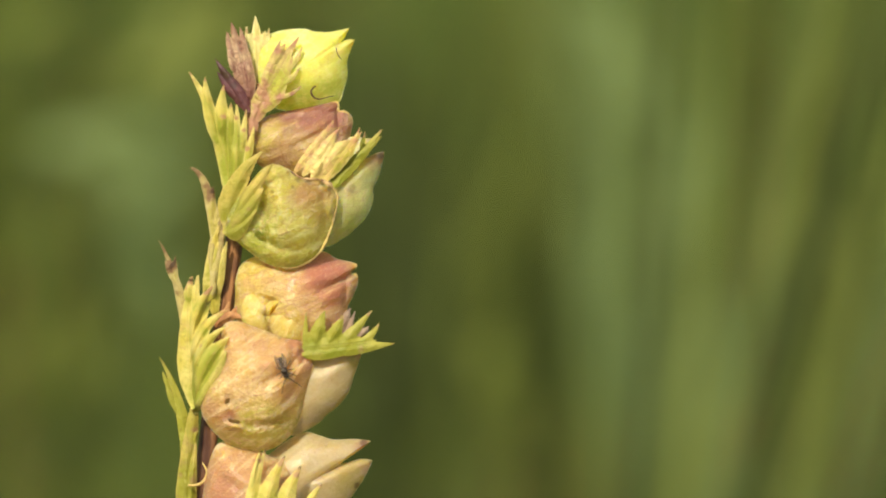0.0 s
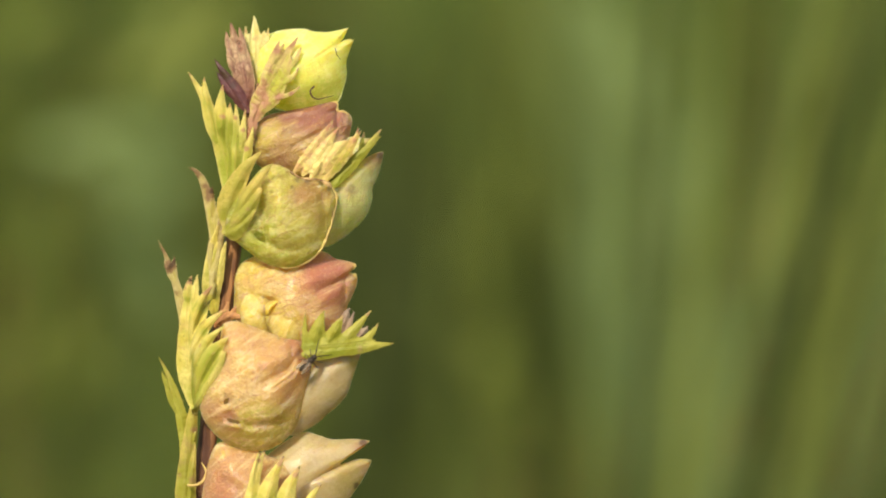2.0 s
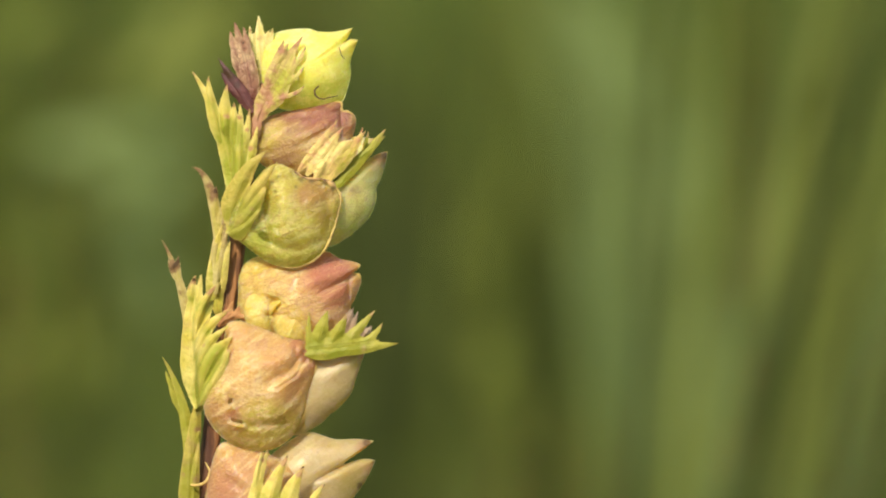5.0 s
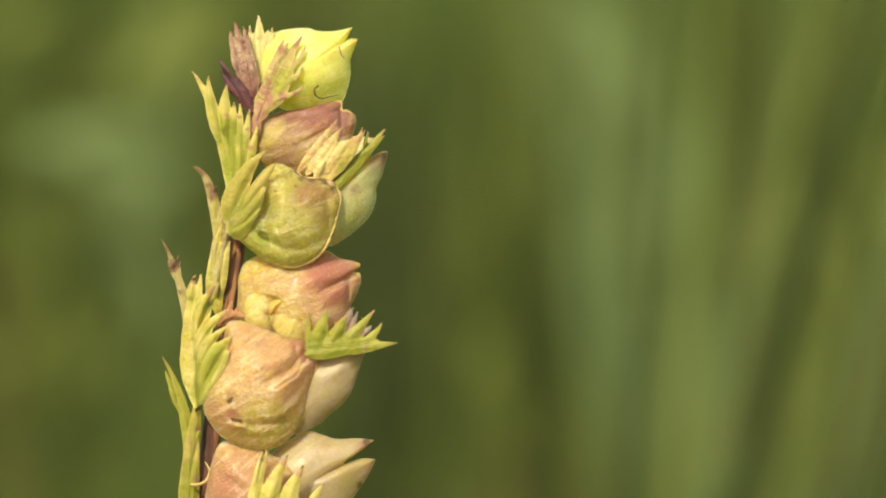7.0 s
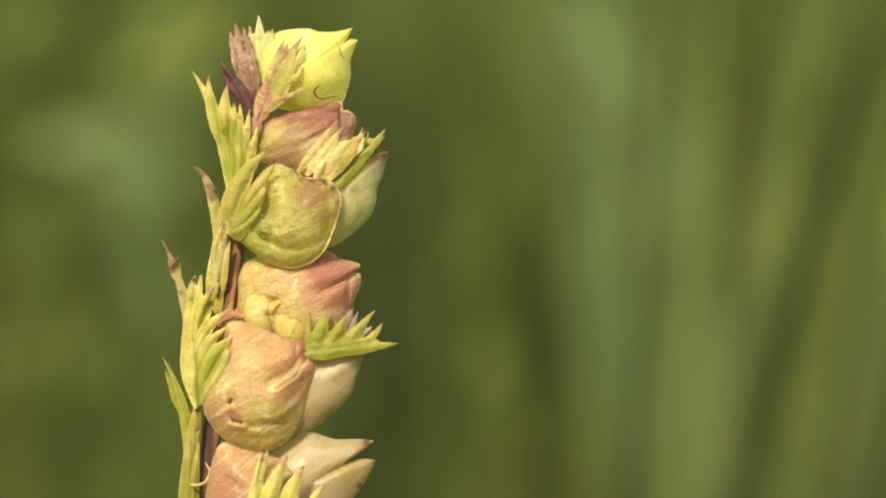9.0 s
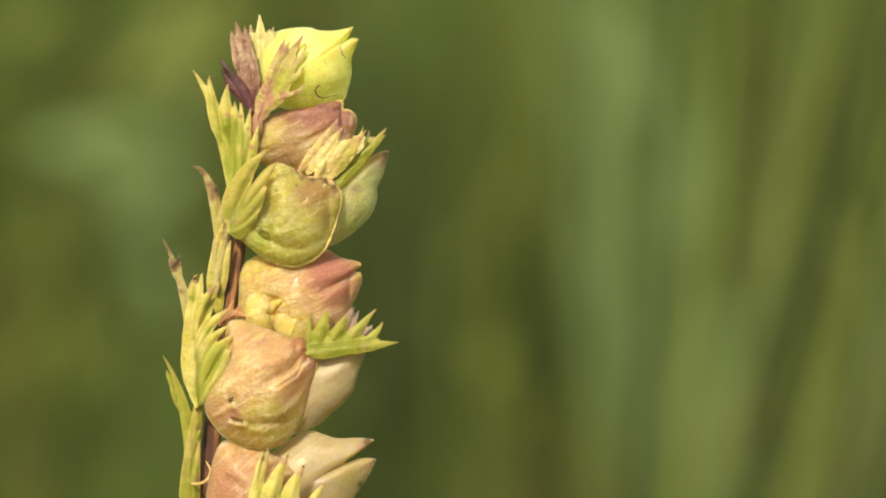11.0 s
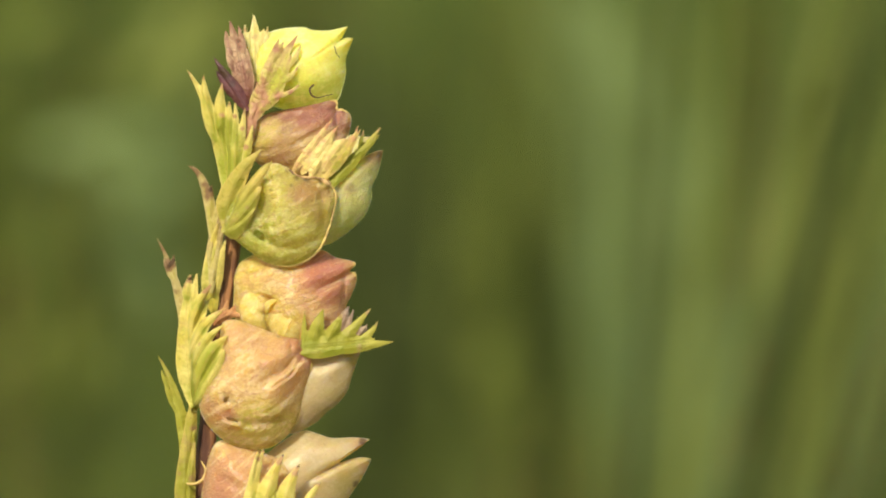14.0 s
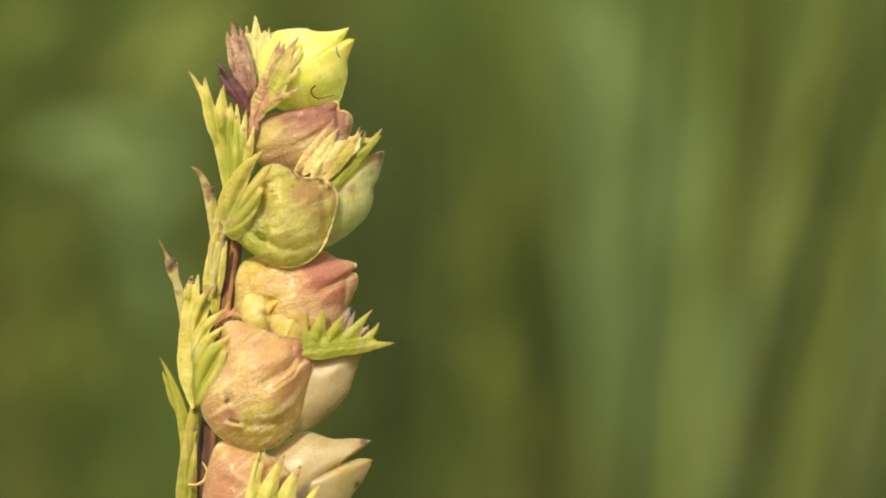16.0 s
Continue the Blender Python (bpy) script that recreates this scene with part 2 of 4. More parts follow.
def wing_material():
    n = Nodes("smoky_wing")
    nrm = n.bump(n.noise(3000, 2), 0.3, 0.0001)
    n.bsdf.inputs["Base Color"].default_value = (0.15, 0.105, 0.07, 1)
    n.bsdf.inputs["Roughness"].default_value = 0.25
    n.bsdf.inputs["Specular IOR Level"].default_value = 0.4
    clear = n.add("ShaderNodeBsdfTransparent")
    m = n.add("ShaderNodeMixShader")
    m.inputs[0].default_value = 0.46
    n.link(clear.outputs[0], m.inputs[1])
    n.link(n.bsdf.outputs[0], m.inputs[2])
    n.link(m.outputs[0], n.out.inputs[0])
    return n.mat


WING = wing_material()


def grass_material(name, *tones):
    n = Nodes(name)
    rnd = n.add("ShaderNodeNewGeometry").outputs["Random Per Island"]
    stops = [(i / max(1, len(tones) - 1), c) for i, c in enumerate(tones)]
    col = n.ramp(rnd, *stops)
    col = n.mix(n.math("MULTIPLY", n.noise(30, 3), 0.5), col, n.mix(1.0, col, (1.25, 1.1, 0.7), "MULTIPLY"))
    return n.finish(col, 0.65, 0.3, None, None, 0.15)


GRASS = grass_material("meadow_grass", (0.072, 0.124, 0.029), (0.100, 0.151, 0.031), (0.131, 0.162, 0.038), (0.078, 0.134, 0.034), (0.134, 0.124, 0.043))
BLADE_PALE = grass_material("blue_green_blade", (0.165, 0.232, 0.095), (0.142, 0.205, 0.082))
BLADE_OLIVE = grass_material("olive_blade", (0.155, 0.190, 0.045), (0.125, 0.160, 0.038))
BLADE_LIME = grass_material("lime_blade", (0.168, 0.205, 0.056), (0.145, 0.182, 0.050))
# also colours the added clumps that stand in for shaded meadow gaps
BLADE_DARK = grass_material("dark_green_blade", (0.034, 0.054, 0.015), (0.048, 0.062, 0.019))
BLADE_BROWN = grass_material("dry_brown_blade", (0.17, 0.115, 0.045), (0.14, 0.10, 0.038))


def soil_material():
    n = Nodes("mossy_soil")
    f = n.noise(6, 6, 0.65)
    g = n.noise(60, 4, 0.6)
    col = n.mix(n.rise(f, 0.35, 0.65), (0.035, 0.045, 0.014), (0.060, 0.058, 0.022))
    col = n.mix(n.math("MULTIPLY", n.rise(g, 0.5, 0.7), 0.6), col, (0.06, 0.042, 0.022))
    nrm = n.bump(g, 0.7, 0.02)
    return n.finish(col, 0.9, 0.0, None, nrm, 0.2)


SOIL = soil_material()


# ---------------------------------------------------------------- mesh helpers
def mesh_from(name, verts, faces, mat, uvs=None, smooth=True, pigment=None):
    me = bpy.data.meshes.new(name)
    me.from_pydata([tuple(v) for v in verts], [], faces)
    if smooth:
        me.shade_smooth()
    me.materials.append(mat)
    if uvs is not None:
        layer = me.uv_layers.new(name="UVMap")
        idx = np.empty(len(me.loops), dtype=np.int32)
        me.loops.foreach_get("vertex_index", idx)
        layer.data.foreach_set("uv", np.asarray(uvs, dtype=np.float32)[idx].ravel())
    if pigment is not None:
        layer = me.color_attributes.new("pigment", "FLOAT_COLOR", "POINT")
        full = np.concatenate([np.asarray(pigment, dtype=np.float32), np.ones((len(pigment), 1), np.float32)], 1)
        layer.data.foreach_set("color", full.ravel())
    return me


def spots_at(spots, x, y):
    return min(1.0, sum(a * math.exp(-((x - sx) ** 2 + (y - sy) ** 2) / r ** 2) for sx, sy, r, a in spots))


def hung(name, me, parent, label=""):
    ob = new(name, me)
    ob.parent = parent
    return tagged(ob, label)


def spline(points, count, closed=False):
    """Catmull-Rom through the points, evenly in parameter."""
    p = np.array(points, dtype=float)
    n = len(p)
    t = np.linspace(0, n if closed else n - 1, count, endpoint=not closed)
    i = np.floor(t).astype(int)
    if not closed:
        i = np.minimum(i, n - 2)
    f = (t - i)[:, None]
    at = (lambda k: p[k % n]) if closed else (lambda k: p[np.clip(k, 0, n - 1)])
    a, b, c, d = at(i - 1), at(i), at(i + 1), at(i + 2)
    return 0.5 * (2 * b + (c - a) * f + (2 * a - 5 * b + 4 * c - d) * f ** 2 + (3 * b - a - 3 * c + d) * f ** 3)


ROOT_X = (328 - 784) * S
BASE = MID / CT


def place(p):
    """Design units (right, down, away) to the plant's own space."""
    x, y, d = p
    k = 1 + d * S / DIST
    return Vector(((x - 784) * S * k - ROOT_X, d * S, (441 - y) * S * k + BASE))


def tube(points, radii, sides=8, count=24, ridge=0.0):
    """A round tube along design points with a radius for each of them."""
    line = spline([(*p, r) for p, r in zip(points, radii)], count)
    verts, faces = [], []
    prev = None
    for k in range(count):
        a = Vector(line[max(0, k - 1)][:3])
        b = Vector(line[min(count - 1, k + 1)][:3])
        way = (b - a).normalized()
        side = way.cross(prev if prev else Vector((0.1, 0.2, 1.0))).normalized()
        up = side.cross(way).normalized()
        prev = up
        for s in range(sides):
            ang = 2 * math.pi * s / sides
            grow = 1 + ridge * noise.noise((2.2 * math.cos(ang), 2.2 * math.sin(ang), k * 0.05))
            q = Vector(line[k][:3]) + float(line[k][3]) * grow * (math.cos(ang) * side + math.sin(ang) * up)
            verts.append(place(q))
    for k in range(count - 1):
        for s in range(sides):
            a, b = k * sides + s, k * sides + (s + 1) % sides
            faces.append((a, b, b + sides, a + sides))
    faces.append(tuple(range(sides))[::-1])
    faces.append(tuple(range((count - 1) * sides, count * sides)))
    return verts, faces


def calyx(plant, outline, centre, away, thick, mat, label, axis, hollows=(), folds=(), margin=None, blush=(), green=(), stain=(), seed=0.0, crinkle=1.0, sharp=0.66, name="calyx", even=8.4, holes=()):
    """An inflated, flattened pouch. outline: its rim round the centre; axis: from stalk to teeth; hollows: (x, y, radius, depth);
    folds: (x0, y0, x1, y1, width, depth), grooves when deep is positive, ridges when negative; holes: (x, y, half length, half width, turn), torn through the near wall."""
    na, nr = 184, 42
    rim = spline(outline, na, True)
    kernel = np.exp(-(np.arange(-40, 41) / even) ** 2)
    kernel /= kernel.sum()
    calm = np.stack([np.convolve(np.concatenate([rim[-40:, k], rim[:, k], rim[:40, k]]), kernel, 'valid') for k in (0, 1)], 1)
    c = np.array(centre, float)
    a0, a1 = np.array(axis[:2], float), np.array(axis[2:], float)
    ax = (a1 - a0) / np.linalg.norm(a1 - a0)
    length = np.linalg.norm(a1 - a0)
    cross = np.array((-ax[1], ax[0]))
    verts, uvs, faces, pig, flat = [], [], [], [], []

    def relief(x, y):
        q = np.array((x, y))
        u, v = (q - a0) @ ax / length, (q - a0) @ cross / length
        h = noise.noise((u * 1.6 + seed, v * 8.5 + 2.5 * noise.noise((u * 2, v * 2, seed)), seed)) * 3.8
        h += noise.noise((x / 46 + seed, y / 46, seed + 3)) * 4.2
        h += noise.noise((x / 17, y / 17, seed + 7)) * 0.8 + noise.noise((x / 8, y / 8, seed + 9)) * 0.35 + (0.5 - abs(noise.noise((u * 4, v * 22, seed + 11)))) * 1.6
        h *= crinkle
        for hx, hy, hr, hd in hollows:
            h -= hd * math.exp(-((x - hx) ** 2 + (y - hy) ** 2) / hr ** 2)
        for x0, y0, x1, y1, w, dp in folds:
            e = np.array((x1 - x0, y1 - y0), float)
            t = min(1.0, max(0.0, ((x - x0) * e[0] + (y - y0) * e[1]) / (e @ e)))
            dist = math.hypot(x - x0 - t * e[0], y - y0 - t * e[1])
            h -= (0.85 if w > 6 else 1.0) * dp * math.exp(-(dist / w) ** 2) * (0.35 + 0.65 * math.sin(math.pi * min(1, max(0, 0.12 + 0.76 * t))))
        return h, u, v

    def ring(r, side):
        for k in range(na):
            x, y = c + (calm[k] + (rim[k] - calm[k]) * r ** 9 - c) * r
            body = max(0.0, 1 - (r / 0.985) ** 2) ** sharp
            h, u, v = relief(x, y)
            wave = 2.2 * noise.noise((rim[k][0] / 30, rim[k][1] / 30, seed + 20)) * r ** 4
            d = away - side * (thick * body + h * min(1.0, 3.0 * body) + 0.8) + wave
            verts.append(place((x, y, d)))
            flat.append((x, y))
            uvs.append((u, 0.5 + v))
            # green grows to the rim: pigment, and the glow of its thin edge
            pig.append((spots_at(blush, x, y), min(1.0, spots_at(green, x, y) + 0.45 * r ** 5), spots_at(stain, x, y)))

    radii = [math.sin(0.5 * math.pi * j / nr) ** 0.9 for j in range(1, nr + 1)]
    for side in (1, -1):
        first = len(verts)
        h, u, v = relief(*c)
        verts.append(place((c[0], c[1], away - side * (thick + h))))
        flat.append((c[0], c[1]))
        uvs.append((u, 0.5 + v))
        pig.append((spots_at(blush, *c), spots_at(green, *c), spots_at(stain, *c)))
        for r in radii:
            ring(r, side)
        for k in range(na):
            q = (first, first + 1 + k, first + 1 + (k + 1) % na)
            faces.append(q[::-side])
        for j in range(nr - 1):
            for k in range(na):
                a = first + 1 + j * na + k
                b = first + 1 + j * na + (k + 1) % na
                faces.append((a, a + na, b + na, b)[::-side])
    def torn(face):
        x, y = flat[list(face)].mean(0)
        for hx, hy, long, wide, turn in holes:
            ca, sa = math.cos(radians(turn)), math.sin(radians(turn))
            p, q = ((x - hx) * ca + (y - hy) * sa) / long, ((y - hy) * ca - (x - hx) * sa) / wide
            if math.hypot(p, q) < 1 + 0.35 * noise.noise((x / 4, y / 4, seed)):
                return True
        return False

    half = 1 + nr * na
    if holes:
        flat = np.array(flat)
        faces = [f for f in faces if f[0] >= half or not torn(f)]
    for k in range(na):
        a, b = 1 + (nr - 1) * na + k, 1 + (nr - 1) * na + (k + 1) % na
        faces.append((a, a + half, b + half, b))
    ob = hung(name, mesh_from(name, verts, faces, mat, uvs, True, pig), plant, label)
    if margin:
        lo, hi, rad = margin
        ids = range(int(lo * na), int(hi * na) + 1)
        pts = [(*(c + (rim[k % na] - c) * 0.985), away - 2.0 - 2.0 * noise.noise((k * 0.3, seed, 1))) for k in ids]
        rr = [rad * (0.35 + 0.65 * math.sin(math.pi * (i + 0.3) / len(pts))) * (1 + 0.7 * noise.noise((i * 0.35, seed, 2))) for i in range(len(pts))]
        v, f = tube(pts, rr, 8, len(pts) * 2)
        hung("margin", mesh_from("margin", v, f, MARGIN), ob, "curled dry yellow margin of the calyx")
    return ob


def bract(plant, mat, label, lobes, dry=1.0, green=0.6, fold=0.3, seed=0.0, step=1.45, blend=2.2, stains=(), greens=(), pales=()):
    """A toothed leaf as one sheet: blade and teeth grown together. Each lobe: base x, y, bow x, y, tip x, y, width, and how far
    away base and tip lie."""
    rows = np.array(lobes, float)
    lo = rows[:, [0, 2, 4]].min(), rows[:, [1, 3, 5]].min()
    hi = rows[:, [0, 2, 4]].max(), rows[:, [1, 3, 5]].max()
    pad = 0.6 * rows[:, 6].max()
    nx, ny = int((hi[0] - lo[0] + 2 * pad) / step) + 1, int((hi[1] - lo[1] + 2 * pad) / step) + 1
    gx, gy = np.meshgrid(lo[0] - pad + step * np.arange(nx), lo[1] - pad + step * np.arange(ny))
    pts = np.stack([gx.ravel(), gy.ravel()], 1)
    t = np.linspace(0, 1, 46)[:, None]

    def lobed(q):
        """For points: the signed reach into the leaf, the depth, and u, v on the leading lobe."""
        best = np.full(len(q), -1e9)
        reach, deep, us, vs, ws = [], [], [], [], []
        for index, (x0, y0, xb, yb, x1, y1, wide, d0, d1) in enumerate(rows):
            key = seed * 3.1 + index * 1.7
            rib = (1 - t) ** 2 * (x0, y0) + 2 * t * (1 - t) * np.array((xb, yb)) + t ** 2 * (x1, y1)
            tan = np.gradient(rib, axis=0)
            tan /= np.linalg.norm(tan, axis=1)[:, None] + 1e-9
            near = ((q[:, None, :] - rib[None]) ** 2).sum(2)
            k = near.argmin(1)
            flow = np.gradient(rib, axis=0) * 45
            off = q - rib[k]
            u = t[k, 0] + np.clip((off * tan[k]).sum(1) / (np.linalg.norm(flow[k], axis=1) + 1e-6), -0.012, 0.012)
            u = np.clip(u, 0, 1)
            at = u[:, None]
            off = q - ((1 - at) ** 2 * (x0, y0) + 2 * at * (1 - at) * np.array((xb, yb)) + at ** 2 * (x1, y1))
            v = off[:, 0] * -tan[k, 1] + off[:, 1] * tan[k, 0]
            along = np.abs(off[:, 0] * tan[k, 0] + off[:, 1] * tan[k, 1])
            peak = 0.36 + 0.06 * math.sin(key * 5)
            w = np.where(u < peak, 0.3 + 0.7 * np.sin(np.minimum(1, u / peak) * np.pi / 2), 1 - (np.maximum(0, u - peak) / (1 - peak)) ** 1.5)
            rag = 1 + 0.05 * np.sin(u * 11 + key * 3 + (v > 0) * 2) + 0.02 * np.sin(u * 37 + key + (v > 0) * 4)
            half = 0.5 * wide * w * rag
            reach.append(half - np.hypot(np.abs(v), along * 1.0))
            deep.append(d0 + (d1 - d0) * u - 0.5 * (0.1 * wide + 3) * np.sin(np.pi * u) + 1.5 * fold * np.abs(v) - 1.5 * index)
            us.append(u), vs.append(v / wide), ws.append(np.full(len(q), wide))
        reach, deep, us, vs = (np.array(z) for z in (reach, deep, us, vs))
        lead = reach.argmax(0)
        pull = np.exp(np.clip((reach - reach.max(0)) / blend, -30, 0))
        pick = np.arange(len(q))
        ranked = np.sort(reach, 0)
        gap = ranked[-1] - ranked[-2] if len(rows) > 1 else np.full(len(q), 99.0)
        return reach.max(0), (pull * deep).sum(0) / pull.sum(0), us[lead, pick], vs[lead, pick], gap

    f = lobed(pts)[0].reshape(ny, nx)
    inside = f > 0
    cell = inside[:-1, :-1] | inside[1:, :-1] | inside[:-1, 1:] | inside[1:, 1:]
    used = np.zeros((ny, nx), bool)
    for a, b in ((0, 0), (0, 1), (1, 0), (1, 1)):
        used[a:ny - 1 + a, b:nx - 1 + b] |= cell
    ids = np.full((ny, nx), -1)
    ids[used] = np.arange(used.sum())
    q = pts[used.ravel()]
    out = ~inside[used]
    for _ in range(4):
        m = q[out]
        v0 = lobed(m)[0]
        gxx = (lobed(m + (0.3, 0))[0] - lobed(m - (0.3, 0))[0]) / 0.6
        gyy = (lobed(m + (0, 0.3))[0] - lobed(m - (0, 0.3))[0]) / 0.6
        norm = np.maximum(gxx ** 2 + gyy ** 2, 0.25)
        q[out] = m - 0.9 * np.stack([gxx, gyy], 1) * (v0 / norm)[:, None].clip(-2 * step, 2 * step)
    room, deep, u, v, gap = lobed(q)
    verts, uvs, pig = [], [], []
    for (x, y), d, uu, vv, edge, crease_shade in zip(q, deep, u, v, room, gap):
        # greener between lobes: vein colour plus the shade of the crease, as pigment
        crease_shade = math.exp(-(crease_shade / 2.6) ** 2) * min(1.0, max(0.0, edge) / 4)
        d += 1.8 * noise.noise((x / 25, y / 25, seed)) + 0.5 * noise.noise((x / 7, y / 7, seed + 3))
        verts.append(place((x, y, d)))
        uvs.append((uu, 0.5 + vv))
        pig.append((min(1, dry * uu ** 4 + 0.3 * dry * min(1, 2 * abs(vv)) * uu) + 1.6 * spots_at(stains, x, y), min(1.0, green * (1 - uu) ** 1.2 + 0.45 * crease_shade + spots_at(greens, x, y)), min(1.0, 0.85 * math.exp(-max(0.0, edge) / 2.2) + spots_at(pales, x, y))))
    j, i = np.nonzero(cell)
    faces = np.stack([ids[j, i], ids[j + 1, i], ids[j + 1, i + 1], ids[j, i + 1]], 1).tolist()
    edge = np.nonzero(out)[0][::3]
    m = q[edge]
    gxx = (lobed(m + (0.4, 0))[0] - lobed(m - (0.4, 0))[0])
    gyy = (lobed(m + (0, 0.4))[0] - lobed(m - (0, 0.4))[0])
    for k, (x, y), gx0, gy0 in zip(edge, m, gxx, gyy):
        size = math.hypot(gx0, gy0)
        if size < 0.2:
            continue
        ox, oy = -gx0 / size, -gy0 / size
        long = 2.2 + 2.4 * noise.noise((x * 0.9, y * 0.9, seed + 8)) + 1.2 * noise.noise((x * 3, y * 3, seed))
        lean = 0.9 * noise.noise((x * 0.4, y * 0.4, seed + 5))
        tip = (x + long * (ox - lean * oy), y + long * (oy + lean * ox), deep[k] - 1)
        first = len(verts)
        for place_at in ((x - 0.4 * oy - ox, y + 0.4 * ox - oy, deep[k]), (x + 0.4 * oy - ox, y - 0.4 * ox - oy, deep[k]), tip):
            verts.append(place(place_at))
            uvs.append((0.9, 0.9))
            pig.append((0.2, 0, 0.6))
        faces.append([first, first + 1, first + 2])
    ob = hung("bract", mesh_from("bract", verts, faces, mat, uvs, True, pig), plant, label)
    solid = ob.modifiers.new("thickness", "SOLIDIFY")
    solid.thickness, solid.offset = 2.2 * S, 0.0
    return ob


# ---------------------------------------------------------------- ground and meadow
def ground():
    rings = [0.0, 0.3, 0.7, 1.3, 2.2, 3.5, 5.5, 9, 16, 40, 120, 500, 2000]
    verts, faces, n = [(0, 0, 0)], [], 64
    for r in rings[1:]:
        for k in range(n):
            a = 2 * math.pi * k / n
            x, y = r * math.cos(a), r * math.sin(a)
            h = 0.025 * noise.noise((x * 1.3, y * 1.3, 4)) * min(1, r / 0.7) if r < 20 else 0.0
            verts.append((x, y, h - (0.004 if r > 0 else 0)))
    for k in range(n):
        faces.append((0, 1 + k, 1 + (k + 1) % n))
    for j in range(len(rings) - 2):
        for k in range(n):
            a, b = 1 + j * n + k, 1 + j * n + (k + 1) % n
            faces.append((a, a + n, b + n, b))
    return tagged(new("ground", mesh_from("ground", verts, faces, SOIL)), "mossy brown-green meadow soil between the grasses", "ground", kind="structure")


def blades(spots, segs=5):
    """spots: (x, y, z, height, width, heading, bend, side). Returns verts and faces of tapering, bent, keeled blades."""
    verts, faces = [], []
    for x, y, z, h, w, head, bend, side in spots:
        dx, dy = math.cos(head), math.sin(head)
        sx, sy = math.cos(side), math.sin(side)
        first = len(verts)
        for k in range(segs + 1):
            t = k / segs
            off, up = bend * h * t * t, h * (t - 0.35 * abs(bend) * t * t)
            hw = 0.5 * w * (1 - t ** 2.2) * (0.7 + 0.6 * t * (1 - t) * 2)
            cx, cy = x + dx * off, y + dy * off
            keel = 0.35 * hw
            verts.append((cx - sx * hw, cy - sy * hw, z + up))
            verts.append((cx - sy * keel, cy + sx * keel, z + up))
            verts.append((cx + sx * hw, cy + sy * hw, z + up))
        for k in range(segs):
            for j in (0, 1):
                a = first + 3 * k + j
                faces.append((a, a + 1, a + 4, a + 3))
    return verts, faces


def meadow(seed, segs=3):
    """Tall grass all round, short grass in the trodden clearing about the flower, as one mesh of keeled, bent blades."""
    r = np.random.default_rng(seed)

    def field(count, near, far):
        turn, dist = r.uniform(0, 2 * np.pi, count), np.sqrt(r.uniform(near ** 2, far ** 2, count))
        return dist * np.cos(turn), dist * np.sin(turn)

    tx, ty = field(105000, 0.6, 6.0)
    fx, fy = field(26000, 6.0, 12.0)
    tx, ty = np.concatenate([tx, fx]), np.concatenate([ty, fy])
    clear = ((np.abs(tx) < 0.13 * (ty + 0.6) + 0.14) & (ty > -1.2) & (ty < 1.8)) | (np.hypot(tx, ty) < 0.6)
    sx, sy = r.uniform(-0.7, 0.7, 17000), r.uniform(-1.1, 2.0, 17000)
    tall = np.count_nonzero(~clear)
    x, y = np.concatenate([tx[~clear], sx]), np.concatenate([ty[~clear], sy])
    n = len(x)
    short = np.arange(n) >= tall
    h = np.where(short, r.uniform(0.04, 0.13, n), r.uniform(0.20, 0.60, n))
    w = np.where(short, r.uniform(0.003, 0.006, n), r.uniform(0.004, 0.010, n) * (1 + 0.08 * np.hypot(x, y)))
    head, bend, side = r.uniform(0, 6.283, n), r.uniform(0.05, 0.6, n), r.uniform(0, 3.1416, n)
    t = np.linspace(0, 1, segs + 1)
    off, up = bend[:, None] * h[:, None] * t ** 2, h[:, None] * (t - 0.35 * bend[:, None] * t ** 2)
    half = 0.5 * w[:, None] * (1 - t ** 2.2) * (0.7 + 1.2 * t * (1 - t))
    cx, cy = x[:, None] + np.cos(head)[:, None] * off, y[:, None] + np.sin(head)[:, None] * off
    ax, ay = np.cos(side)[:, None], np.sin(side)[:, None]
    v = np.empty((n, segs + 1, 3, 3), np.float32)
    for k, (across, keel) in enumerate(((-1, 0), (0, 0.35), (1, 0))):
        v[:, :, k, 0] = cx + ax * half * across - ay * half * keel
        v[:, :, k, 1] = cy + ay * half * across + ax * half * keel
        v[:, :, k, 2] = up - 0.02
    quad = np.array([[3 * k + j, 3 * k + j + 1, 3 * k + j + 4, 3 * k + j + 3] for k in range(segs) for j in (0, 1)])
    loops = (np.arange(n)[:, None, None] * 3 * (segs + 1) + quad[None]).reshape(-1).astype(np.int32)
    me = bpy.data.meshes.new("meadow_grass")
    me.vertices.add(v.size // 3)
    me.vertices.foreach_set("co", v.ravel())
    me.loops.add(len(loops))
    me.loops.foreach_set("vertex_index", loops)
    me.polygons.add(len(loops) // 4)
    me.polygons.foreach_set("loop_start", np.arange(0, len(loops), 4, dtype=np.int32))
    me.update(calc_edges=True)
    me.shade_smooth()
    me.materials.append(GRASS)
    return tagged(new("meadow_grass", me), "dense out-of-focus green meadow grass", "grass", kind="stuff")


def behind(x, y, dist):
    """A point dist metres from the eye on the line through a design place of the focal plane."""
    k = dist / DIST
    side, up = (x - 784) * S * k, (441 - y) * S * k
    return Vector((side, EYE[1] + dist * CT + up * ST, EYE[2] - dist * ST + up * CT))


TUFTS = []


